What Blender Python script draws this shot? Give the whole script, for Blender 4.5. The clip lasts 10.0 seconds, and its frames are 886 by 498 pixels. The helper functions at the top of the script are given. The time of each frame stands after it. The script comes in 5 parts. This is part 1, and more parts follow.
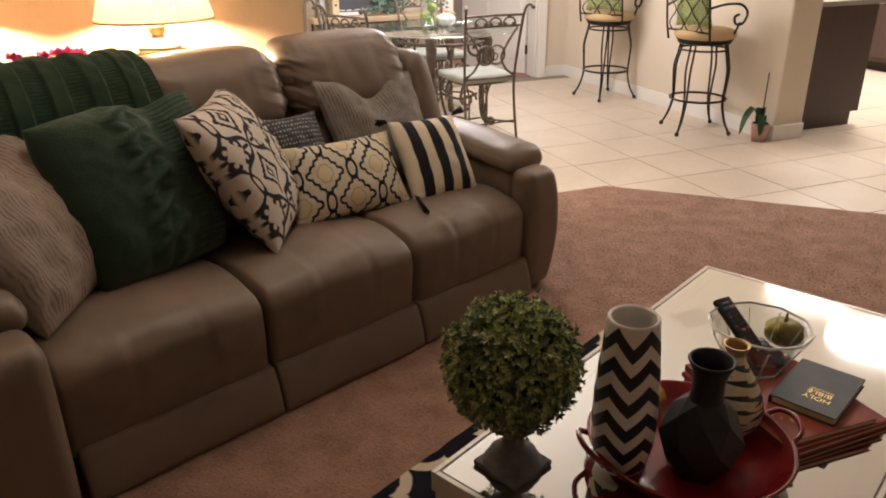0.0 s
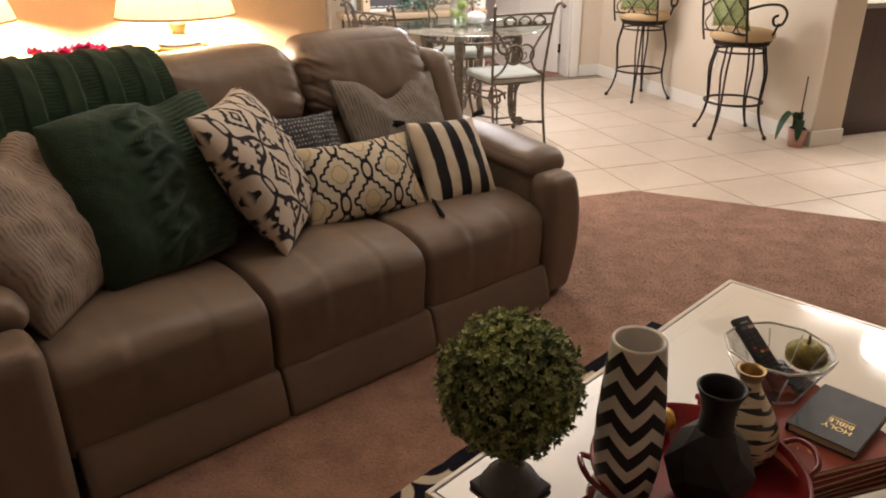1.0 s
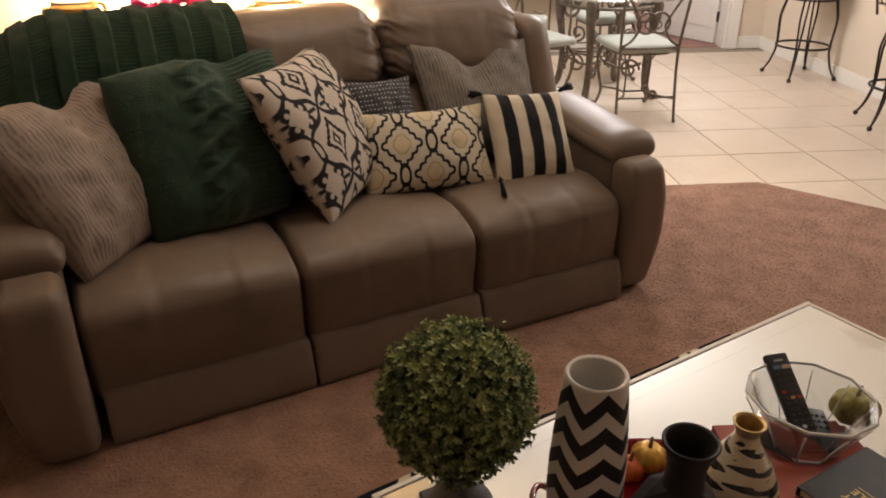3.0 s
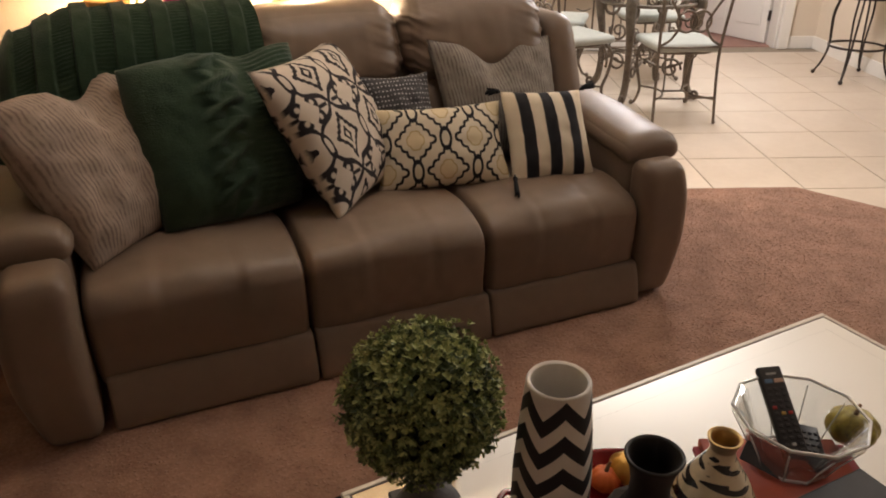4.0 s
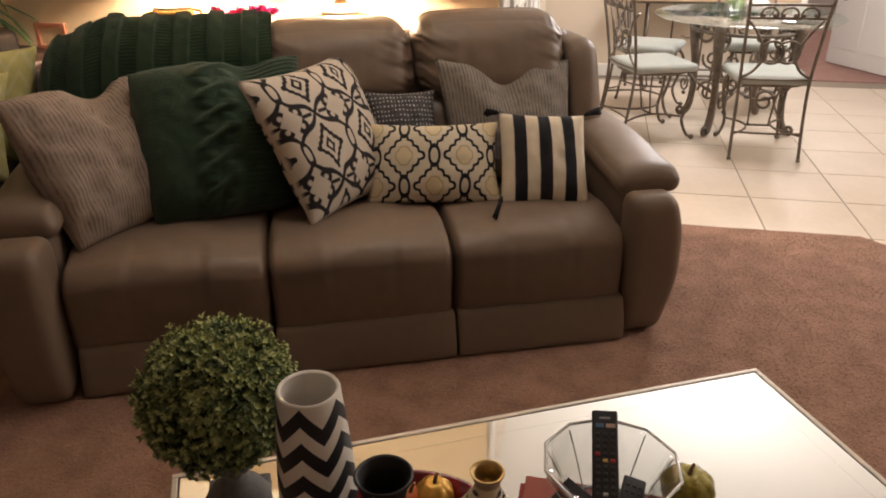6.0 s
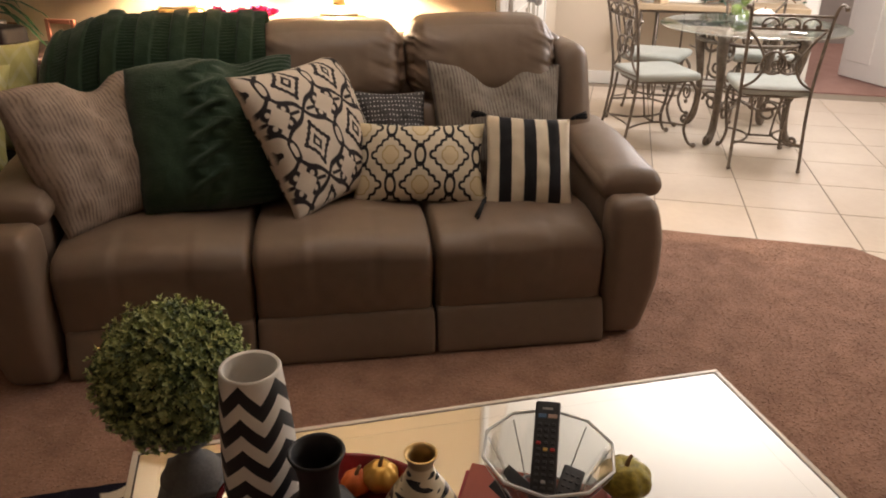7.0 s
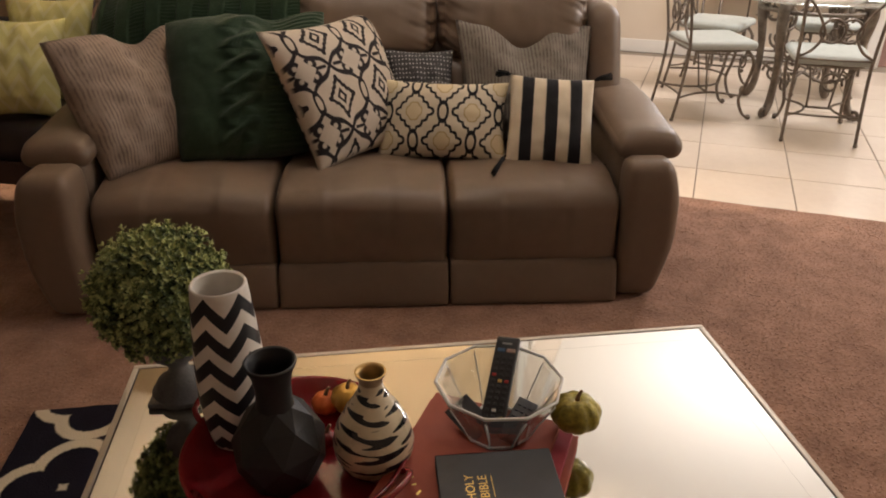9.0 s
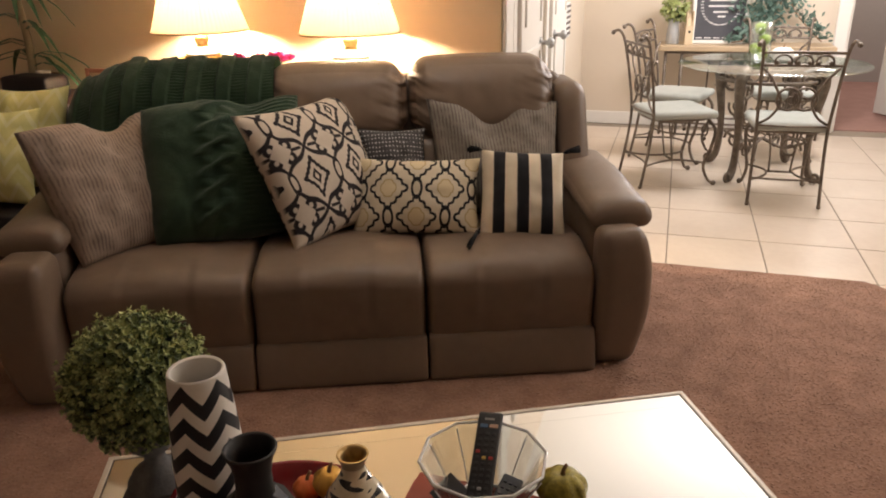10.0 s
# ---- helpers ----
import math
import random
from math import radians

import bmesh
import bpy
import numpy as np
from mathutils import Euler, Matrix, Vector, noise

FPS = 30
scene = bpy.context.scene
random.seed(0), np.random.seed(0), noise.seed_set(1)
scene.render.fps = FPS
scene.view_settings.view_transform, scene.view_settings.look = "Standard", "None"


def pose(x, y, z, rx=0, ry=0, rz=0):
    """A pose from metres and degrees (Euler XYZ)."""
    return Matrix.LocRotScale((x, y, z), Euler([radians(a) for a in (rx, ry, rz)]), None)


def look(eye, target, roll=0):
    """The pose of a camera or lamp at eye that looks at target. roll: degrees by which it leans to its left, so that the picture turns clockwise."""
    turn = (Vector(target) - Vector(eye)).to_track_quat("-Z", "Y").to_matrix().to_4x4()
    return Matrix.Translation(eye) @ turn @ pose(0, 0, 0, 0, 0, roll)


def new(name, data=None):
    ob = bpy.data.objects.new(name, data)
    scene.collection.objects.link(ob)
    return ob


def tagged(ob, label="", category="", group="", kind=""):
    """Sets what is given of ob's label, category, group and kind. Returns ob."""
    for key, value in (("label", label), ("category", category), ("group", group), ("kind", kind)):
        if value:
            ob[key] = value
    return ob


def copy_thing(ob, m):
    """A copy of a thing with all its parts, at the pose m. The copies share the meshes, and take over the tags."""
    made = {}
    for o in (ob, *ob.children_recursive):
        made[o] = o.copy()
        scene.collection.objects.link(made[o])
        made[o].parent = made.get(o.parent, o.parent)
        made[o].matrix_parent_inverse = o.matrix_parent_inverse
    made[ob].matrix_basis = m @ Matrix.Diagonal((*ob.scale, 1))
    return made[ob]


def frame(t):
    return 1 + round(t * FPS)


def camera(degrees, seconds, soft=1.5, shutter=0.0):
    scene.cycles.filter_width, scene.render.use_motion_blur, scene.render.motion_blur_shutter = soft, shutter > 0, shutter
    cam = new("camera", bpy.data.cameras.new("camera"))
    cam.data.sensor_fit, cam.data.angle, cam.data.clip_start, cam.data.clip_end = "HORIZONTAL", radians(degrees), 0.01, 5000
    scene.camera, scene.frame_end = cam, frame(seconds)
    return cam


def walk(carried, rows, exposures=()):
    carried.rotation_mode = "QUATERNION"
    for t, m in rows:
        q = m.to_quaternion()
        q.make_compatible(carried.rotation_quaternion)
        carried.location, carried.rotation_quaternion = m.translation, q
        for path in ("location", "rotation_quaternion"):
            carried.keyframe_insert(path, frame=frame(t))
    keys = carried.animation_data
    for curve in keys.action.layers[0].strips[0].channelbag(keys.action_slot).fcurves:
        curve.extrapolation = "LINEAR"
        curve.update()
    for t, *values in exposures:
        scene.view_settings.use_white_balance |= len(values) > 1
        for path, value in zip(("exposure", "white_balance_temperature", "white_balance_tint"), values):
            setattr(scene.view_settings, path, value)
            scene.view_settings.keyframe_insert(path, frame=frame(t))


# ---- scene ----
cam = camera(61.5, 10.0, 1.9)
PATH = [
    (0, (-1.275, -1.851, 1.4), (-0.011, -0.514, 0.615), -0.6),
    (0.5, (-1.232, -1.849, 1.406), (0.008, -0.495, 0.613), -0.5),
    (1, (-1.181, -1.846, 1.405), (0.014, -0.453, 0.612), -0.3),
    (1.5, (-1.127, -1.852, 1.421), (-0.001, -0.41, 0.614), -0.6),
    (2, (-1.028, -1.858, 1.414), (0.017, -0.376, 0.57), -0.8),
    (2.5, (-0.9, -1.893, 1.418), (0.022, -0.35, 0.541), -0.1),
    (4, (-0.688, -1.971, 1.409), (0.015, -0.326, 0.514), -0.3),
    (4.5, (-0.574, -1.943, 1.403), (0.046, -0.279, 0.483), 0.3),
    (5, (-0.474, -1.978, 1.411), (0.006, -0.26, 0.504), 0.2),
    (5.5, (-0.278, -2.068, 1.403), (0.085, -0.304, 0.532), 0.4),
    (6, (-0.141, -2.167, 1.408), (0.192, -0.386, 0.561), -0.4),
    (7.5, (0.031, -2.266, 1.388), (0.263, -0.461, 0.558), 1.5),
    (8, (0.112, -2.318, 1.373), (0.256, -0.516, 0.517), 1.7),
    (8.5, (0.149, -2.339, 1.368), (0.242, -0.55, 0.478), 0.9),
    (9, (0.164, -2.35, 1.365), (0.25, -0.562, 0.472), 0.1),
    (9.5, (0.162, -2.357, 1.38), (0.271, -0.535, 0.562), -0.6),
    (10, (0.162, -2.357, 1.379), (0.317, -0.497, 0.661), -1.1),
]
walk(cam, [(t, look(eye, target, roll)) for t, eye, target, roll in PATH])

# ---- light ----
HOUSE = -22.0  # degrees by which the walls are turned against the sofa


def hm(u, v, z=0.0, rz=0.0):
    """A pose given in the walls' own axes."""
    return pose(0, 0, 0, 0, 0, HOUSE) @ pose(u, v, z, 0, 0, rz)


def lamp(name, kind, m, energy, color, size=0.1):
    data = bpy.data.lights.new(name, kind)
    data.energy, data.color = energy, color
    if kind == "AREA":
        data.shape, data.size = "DISK", size
    else:
        data.shadow_soft_size = size
    ob = new(name, data)
    ob.matrix_world = m
    return ob


world = bpy.data.worlds.new("world")
scene.world = world
world.use_nodes = True
world.node_tree.nodes["Background"].inputs[0].default_value = (0.9, 0.8, 0.7, 1)
world.node_tree.nodes["Background"].inputs[1].default_value = 0.035

WARM = (1.0, 0.77, 0.53)
lamp("bulb_light", "POINT", pose(0.050, 1.24, 1.19), 122, WARM, 0.05)
lamp("bulb_light", "POINT", pose(-0.697, 1.575, 1.19), 122, WARM, 0.05)
lamp("dining_light", "POINT", hm(1.75, 3.2, 1.80), 112, (1.0, 0.94, 0.95), 0.3)
lamp("kitchen_light", "AREA", hm(5.7, 3.0, 2.86), 155, (1.0, 0.91, 0.84), 0.8)
lamp("kitchen_light", "AREA", hm(5.3, 1.9, 2.86), 48, (1.0, 0.93, 0.87), 0.7)
# added fill with no fixture, brightens the cushions and seat tops from above
lamp("sofa_fill", "POINT", hm(0.17, 0.30, 2.7), 18, (1.0, 0.92, 0.86), 0.2)
lamp("bedroom_light", "AREA", hm(2.9, 6.6, 2.4), 30, (1.0, 0.88, 0.8), 0.5)


# ---- materials ----
class Ex:
    """A value in a node tree, for writing patterns as sums."""

    def __init__(self, nt, sock):
        self.nt, self.sock = nt, sock

    def op(self, kind, *others):
        node = self.nt.nodes.new("ShaderNodeMath")
        node.operation = kind
        for k, o in enumerate((self, *others)):
            if isinstance(o, Ex):
                self.nt.links.new(o.sock, node.inputs[k])
            else:
                node.inputs[k].default_value = float(o)
        return Ex(self.nt, node.outputs[0])

    def __add__(self, o): return self.op("ADD", o)
    def __radd__(self, o): return self.op("ADD", o)
    def __sub__(self, o): return self.op("SUBTRACT", o)
    def __rsub__(self, o): return (self * -1.0) + o
    def __mul__(self, o): return self.op("MULTIPLY", o)
    def __rmul__(self, o): return self.op("MULTIPLY", o)
    def abs(self): return self.op("ABSOLUTE")
    def fract(self): return self.op("FRACT")
    def sin(self): return self.op("SINE")
    def sqrt(self): return self.op("SQRT")
    def less(self, o, soft=0.012):
        """About 1 where the value is under o, with a soft edge."""
        node = self.nt.nodes.new("ShaderNodeMapRange")
        node.interpolation_type = "SMOOTHSTEP"
        self.nt.links.new(self.sock, node.inputs[0])
        node.inputs[1].default_value, node.inputs[2].default_value = o - soft, o + soft
        node.inputs[3].default_value, node.inputs[4].default_value = 1, 0
        return Ex(self.nt, node.outputs[0])
    def max(self, o): return self.op("MAXIMUM", o)
    def min(self, o): return self.op("MINIMUM", o)


def cell(x):
    return x.fract() - 0.5


def tri(x):
    return ((x.fract() - 0.5).abs() * 2.0) - 0.5


def ring(x, y, r, w):
    return ((x * x + y * y).sqrt() - r).abs().less(w)


def surface(name, c1, c2=None, scale=6.0, rough=0.5, metal=0.0, bump=0.0, bscale=200.0, fold=0.0, fscale=14.0, pattern=None, coord="Object",
            coat=0.0, sheen=0.0, stretch=(1, 1, 1), spread=0.5, seed_by_object=False, rough2=None, subsurface=0.0, spec=0.5, detail=4.0):
    """A procedural material: two colours mixed by a coarse and a fine noise, fine relief, and an optional pattern.
    pattern(u, v, mixed) gives a list of (mask, colour), laid one over the other."""
    m = bpy.data.materials.new(name)
    m.use_nodes = True
    nt = m.node_tree
    bsdf = nt.nodes["Principled BSDF"]
    tc = nt.nodes.new("ShaderNodeTexCoord")
    mp = nt.nodes.new("ShaderNodeMapping")
    mp.inputs["Scale"].default_value = stretch
    nt.links.new(tc.outputs[coord], mp.inputs[0])
    vec = mp.outputs[0]
    if seed_by_object:
        info = nt.nodes.new("ShaderNodeObjectInfo")
        add = nt.nodes.new("ShaderNodeVectorMath")
        sc = nt.nodes.new("ShaderNodeMath")
        sc.operation = "MULTIPLY"
        sc.inputs[1].default_value = 40
        nt.links.new(info.outputs["Random"], sc.inputs[0])
        nt.links.new(vec, add.inputs[0])
        nt.links.new(sc.outputs[0], add.inputs[1])
        vec = add.outputs[0]

    def tex(s, d=4.0):
        n = nt.nodes.new("ShaderNodeTexNoise")
        n.inputs["Scale"].default_value, n.inputs["Detail"].default_value = s, d
        nt.links.new(vec, n.inputs["Vector"])
        return Ex(nt, n.outputs[0])

    c2 = c2 or tuple(c * 0.8 for c in c1)
    fac = ((tex(scale, detail) * 0.65 + tex(scale * 9.0) * 0.35) - 0.5) * (spread * 5.0) + 0.5
    mix = nt.nodes.new("ShaderNodeMix")
    mix.data_type = "RGBA"
    nt.links.new(fac.sock, mix.inputs[0])
    mix.inputs[6].default_value, mix.inputs[7].default_value = (*c1, 1), (*c2, 1)
    col = mix.outputs[2]
    if pattern:
        uv = nt.nodes.new("ShaderNodeSeparateXYZ")
        nt.links.new(tc.outputs["UV"], uv.inputs[0])
        for mask, over in pattern(Ex(nt, uv.outputs[0]), Ex(nt, uv.outputs[1]), tex):
            lay = nt.nodes.new("ShaderNodeMix")
            lay.data_type = "RGBA"
            nt.links.new(mask.sock, lay.inputs[0])
            nt.links.new(col, lay.inputs[6])
            lay.inputs[7].default_value = (*over, 1)
            col = lay.outputs[2]
    nt.links.new(col, bsdf.inputs["Base Color"])
    bsdf.inputs["Metallic"].default_value = metal
    bsdf.inputs["Specular IOR Level"].default_value = spec
    bsdf.inputs["Coat Weight"].default_value = coat
    bsdf.inputs["Sheen Weight"].default_value = sheen
    if subsurface:
        bsdf.inputs["Subsurface Weight"].default_value = subsurface
        bsdf.inputs["Subsurface Scale"].default_value = 0.01
    if rough2 is None:
        rough2 = min(1.0, rough + 0.12)
    rr = tex(scale * 3.0) * (rough2 - rough) + rough
    nt.links.new(rr.sock, bsdf.inputs["Roughness"])
    if bump:
        b = nt.nodes.new("ShaderNodeBump")
        b.inputs["Strength"].default_value, b.inputs["Distance"].default_value = 1.0, bump
        nt.links.new(tex(bscale, 3.0).sock, b.inputs["Height"])
        nt.links.new(b.outputs[0], bsdf.inputs["Normal"])
        if fold:
            w = nt.nodes.new("ShaderNodeBump")
            w.inputs["Strength"].default_value, w.inputs["Distance"].default_value = 1.0, fold
            nt.links.new(tex(fscale, 5.0).sock, w.inputs["Height"])
            nt.links.new(w.outputs[0], b.inputs["Normal"])
    return m


CREAM, BLACK = (0.66, 0.56, 0.42), (0.012, 0.011, 0.014)


def stripes(u, v, tex):
    return [(1.0 - cell(u * 3.5 + (tex(30.0) - 0.5) * 0.04).less(0.0, 0.03), BLACK)]


def trellis(u, v, tex):
    """Stepped quatrefoils outlined in black, slim ovals between them and pale gold rosettes inside."""
    x, y = u * 2.2 - 0.10 + (tex(25.0) - 0.5) * 0.02, v * 1.36 - 0.275
    marks, rosette, fill = None, None, None
    for o in (0.0, 0.5):
        cx, cy = cell(x + o), cell(y + o)
        ax, ay = cx.abs(), cy.abs()
        q = ax * 1.08 + ay + ((ax * 1.08 - ay) * 15.5).sin().abs() * -0.050
        outline = (q - 0.335).abs().less(0.036)
        ey = cell(y + o + 0.5)
        oval = ring(cx * 1.95, ey, 0.160, 0.040)
        w = (cx * cx * 1.25 + cy * cy).sqrt() - ((ax - ay) * 15.0).sin().abs() * 0.022
        rim, inner = (w - 0.135).abs().less(0.012), w.less(0.132)
        both = outline.max(oval)
        marks, rosette, fill = (both, rim, inner) if marks is None else (marks.max(both), rosette.max(rim), fill.max(inner))
    return [(fill, (0.71, 0.60, 0.40)), (rosette, (0.50, 0.38, 0.19)), (marks, BLACK)]


def ikat(u, v, tex):
    """Nested stars in ogee frames, slim ovals beside them and pairs of scrolls between, black on linen."""
    w = (tex(14.0) - 0.5) * 0.03
    x, y = u * 2.67 - 0.328 + w, v * 2.22 - 1.431 + w
    cx, cy = cell(x), cell(y)
    ax, ay = cx.abs(), cy.abs()
    core = (ax * 1.25 + ay - 0.100).abs().less(0.038)
    star = (ax * 1.15 + ay + ax * ay * 1.6 + ((ax * 1.15 - ay) * 22.0).sin().abs() * 0.034 - 0.325).abs().less(0.056)
    dx, dy = cell(x + 0.5), cell(y + 0.5)
    bx, by = dx.abs(), dy.abs()
    oval = ring(dx * 2.2, cy, 0.165, 0.044)
    brace = (ax * 0.70 + ay - 0.50 + ((ax - 0.25) * 12.566).sin() * -0.034).abs().less(0.044)
    k1, k2 = bx - 0.150, by - 0.112
    curl = ring(k1, k2, 0.076, 0.036) * (1.0 - (k1 + k2).less(-0.050, 0.012))
    stem = by.less(0.028) * (1.0 - bx.less(0.20, 0.01)) * bx.less(0.42, 0.01)
    edge = (u - 0.5).abs().max((v - 0.5).abs()).less(0.488)
    return [(core.max(star).max(oval).max(brace).max(curl).max(stem) * edge, (0.020, 0.015, 0.017))]


def woven(c):
    def f(u, v, tex):
        n = cell(u * 40.0 + (tex(5.0) - 0.5) * 0.3 + (tex(45.0) - 0.5) * 0.4)
        return [(n.abs().less(0.20, 0.16) * ((tex(30.0) - 0.35) * 4.0).max(0.25).min(0.8), c)]
    return f


def dotted(u, v, tex):
    x, y = cell(u * 19.0 + (tex(40.0) - 0.5) * 0.8), cell(v * 13.0 + (tex(33.0) - 0.5) * 0.8)
    return [((x * x + y * y * 1.6).sqrt().less(0.2, 0.1) * (tex(60.0) * 6.0 - 2.0).max(0.0).min(1.0), (0.62, 0.62, 0.64))]


def chevron(u, v, tex):
    return [(((v * 5.0 + tri(u * 4.0) * 0.9).fract() - 0.5).abs().less(0.16, 0.05) * 0.45, (0.78, 0.76, 0.52))]


def zigzag(u, v, tex):
    k = v * 5.9 + tri(u * 5.0) * 0.66 + 0.30
    return [((k.fract() - 0.5).abs().less(0.262, 0.012) * k.less(5.86, 0.01) * (1.0 - v.less(0.03, 0.002)), BLACK)]


def zebra(u, v, tex):
    bend = ((u * 18.85).sin() * 0.22) + (tex(7.0) - 0.5) * 0.5
    k = (v * 7.0 + bend).fract() - 0.5
    taper = ((u * 18.85 + (v * 50.0).sin() * 2.2).sin()) * 0.20 + 0.16
    return [((k.abs() - taper).less(0.0, 0.015) * v.less(0.86, 0.004) * (1.0 - v.less(0.04, 0.004)), BLACK), (1.0 - v.less(0.9, 0.01), (0.35, 0.28, 0.18))]


def quatrefoil(u, v, tex):
    x, y = u * 5.6, v * 4.4
    cx, cy = cell(x), cell(y)
    d = (cx.abs() * 2.0).max(cy.abs() * 2.0)
    q = ((cx.abs() - 0.2).abs() + (cy.abs() - 0.2).abs())
    r1 = ((cx.abs() - 0.22) * (cx.abs() - 0.22) + cy * cy).sqrt()
    r2 = ((cy.abs() - 0.22) * (cy.abs() - 0.22) + cx * cx).sqrt()
    return [((r1.min(r2) - 0.24 + (tex(120.0) - 0.5) * 0.03).abs().less(0.048, 0.01), (0.62, 0.54, 0.40))]


def greenprint(u, v, tex):
    x, y = cell(u * 3.0), cell(v * 3.4 + 0.2)
    d = (x * x + y * y).sqrt()
    return [(((d * 7.0).fract() - 0.5).abs().less(0.17, 0.06), (0.62, 0.66, 0.42))]


leather = surface("taupe leather", (0.206, 0.147, 0.106), (0.158, 0.111, 0.078), 3.0, 0.36, fold=0.002, fscale=9.0, bump=0.0007, bscale=260, spread=0.35, rough2=0.50, spec=0.45)
near_black = surface("matt near-black", (0.03, 0.022, 0.016), None, 8, 0.7)
carpet_mat = surface("carpet pile", (0.326, 0.182, 0.124), (0.220, 0.117, 0.076), 9.0, 0.95, bump=0.002, bscale=110, spread=0.9, sheen=0.2, spec=0.1)
tuft_mat = surface("carpet tufts", (0.336, 0.188, 0.128), (0.226, 0.121, 0.078), 9.0, 0.95, spread=0.9, sheen=0.25, spec=0.1)
tile_mat = surface("beige ceramic tile", (0.66, 0.565, 0.465), (0.57, 0.475, 0.38), 3.2, 0.24, bump=0.0006, bscale=30, spread=0.45, seed_by_object=True, rough2=0.42)
grout_mat = surface("grout", (0.33, 0.27, 0.21), None, 20, 0.9, bump=0.001, bscale=300)
gold_wall = surface("tan wall paint", (0.70, 0.56, 0.385), (0.66, 0.525, 0.355), 1.5, 0.75, bump=0.0012, bscale=90, spread=0.25)
beige_wall = surface("beige wall paint", (0.69, 0.60, 0.485), (0.65, 0.56, 0.45), 1.5, 0.7, bump=0.0012, bscale=90, spread=0.25)
white_paint = surface("white trim paint", (0.80, 0.77, 0.72), (0.75, 0.72, 0.66), 3, 0.4, bump=0.0004, bscale=60, spread=0.25)
ceil_mat = surface("ceiling paint", (0.86, 0.84, 0.79), (0.83, 0.81, 0.76), 2, 0.9, bump=0.002, bscale=60, spread=0.2)
grey_wall = surface("grey wall paint", (0.50, 0.46, 0.43), None, 2, 0.8, spread=0.2)
pink_carpet = surface("rose carpet", (0.40, 0.235, 0.195), (0.32, 0.18, 0.15), 8, 0.95, bump=0.004, bscale=160)
wood_dark = surface("espresso wood", (0.055, 0.028, 0.022), (0.036, 0.018, 0.014), 5, 0.42, bump=0.0004, bscale=60, stretch=(8, 8, 0.6))
wood_mid = surface("brown wood", (0.30, 0.16, 0.075), (0.20, 0.10, 0.045), 5, 0.4, bump=0.0005, bscale=50, stretch=(0.6, 8, 8))
wood_light = surface("honey wood", (0.50, 0.38, 0.245), (0.41, 0.305, 0.19), 4, 0.4, bump=0.0004, bscale=50, stretch=(0.6, 8, 8))
iron = surface("bronze wrought iron", (0.21, 0.172, 0.138), (0.125, 0.097, 0.075), 25, 0.42, 0.6, bump=0.0006, bscale=180, spread=0.8)
iron_dark = surface("dark iron", (0.042, 0.03, 0.025), (0.025, 0.018, 0.015), 25, 0.42, 0.5, bump=0.0004, bscale=180)
seat_fabric = surface("pale sage fabric", (0.385, 0.39, 0.35), (0.32, 0.33, 0.29), 10, 0.9, bump=0.0008, bscale=500, sheen=0.2)
tan_fabric = surface("tan seat fabric", (0.58, 0.42, 0.23), (0.52, 0.37, 0.20), 8, 0.85, bump=0.0008, bscale=400)
green_fabric = surface("green print fabric", (0.20, 0.25, 0.045), (0.16, 0.21, 0.04), 8, 0.9, pattern=greenprint, bump=0.0006, bscale=400)
knit_green = surface("green knit", (0.060, 0.108, 0.058), (0.040, 0.078, 0.042), 14, 0.95, bump=0.0022, bscale=130, sheen=0.35, stretch=(1, 1, 2.2), spec=0.15)
knit_green2 = surface("green cable knit", (0.038, 0.068, 0.040), (0.025, 0.047, 0.028), 10, 0.95, bump=0.003, bscale=150, sheen=0.2, stretch=(1, 1, 2.0), spec=0.15)
striped_fabric = surface("cream and black canvas", (0.74, 0.65, 0.51), (0.68, 0.59, 0.46), 12, 0.9, bump=0.0008, bscale=600, pattern=stripes)
trellis_fabric = surface("trellis canvas", (0.72, 0.64, 0.51), (0.66, 0.58, 0.45), 12, 0.9, bump=0.0008, bscale=600, pattern=trellis)
ikat_fabric = surface("embroidered linen", (0.64, 0.56, 0.475), (0.57, 0.495, 0.41), 10, 0.9, bump=0.001, bscale=500, pattern=ikat)
woven_tan = surface("woven taupe fabric", (0.40, 0.315, 0.26), (0.30, 0.23, 0.185), 16, 0.9, bump=0.0012, bscale=380, pattern=woven((0.17, 0.125, 0.10)))
woven_grey = surface("woven grey fabric", (0.31, 0.275, 0.235), (0.21, 0.182, 0.153), 16, 0.9, bump=0.0012, bscale=380, pattern=woven((0.10, 0.08, 0.07)))
dotted_fabric = surface("charcoal beaded fabric", (0.085, 0.08, 0.082), (0.055, 0.052, 0.055), 20, 0.75, bump=0.001, bscale=300, pattern=dotted)
yellow_fabric = surface("yellow chevron fabric", (0.70, 0.66, 0.29), (0.62, 0.58, 0.24), 10, 0.9, bump=0.0008, bscale=400, pattern=chevron)
black_yarn = surface("black yarn", (0.01, 0.01, 0.012), None, 30, 0.95, bump=0.001, bscale=300)
black_leather = surface("black leather", (0.016, 0.013, 0.016), (0.010, 0.008, 0.010), 10, 0.4, bump=0.0008, bscale=200)
zig_ceramic = surface("chevron ceramic", (0.78, 0.74, 0.69), (0.73, 0.69, 0.63), 10, 0.5, pattern=zigzag, bump=0.0002, bscale=200)
zebra_ceramic = surface("zebra ceramic", (0.72, 0.64, 0.48), (0.62, 0.52, 0.34), 9, 0.22, pattern=zebra, coat=0.4)
black_ceramic = surface("matt black ceramic", (0.011, 0.0105, 0.011), (0.008, 0.0075, 0.008), 9, 0.46, bump=0.0003, bscale=200)
red_glaze = surface("red lacquer", (0.25, 0.010, 0.015), (0.20, 0.008, 0.012), 6, 0.16, coat=0.5)
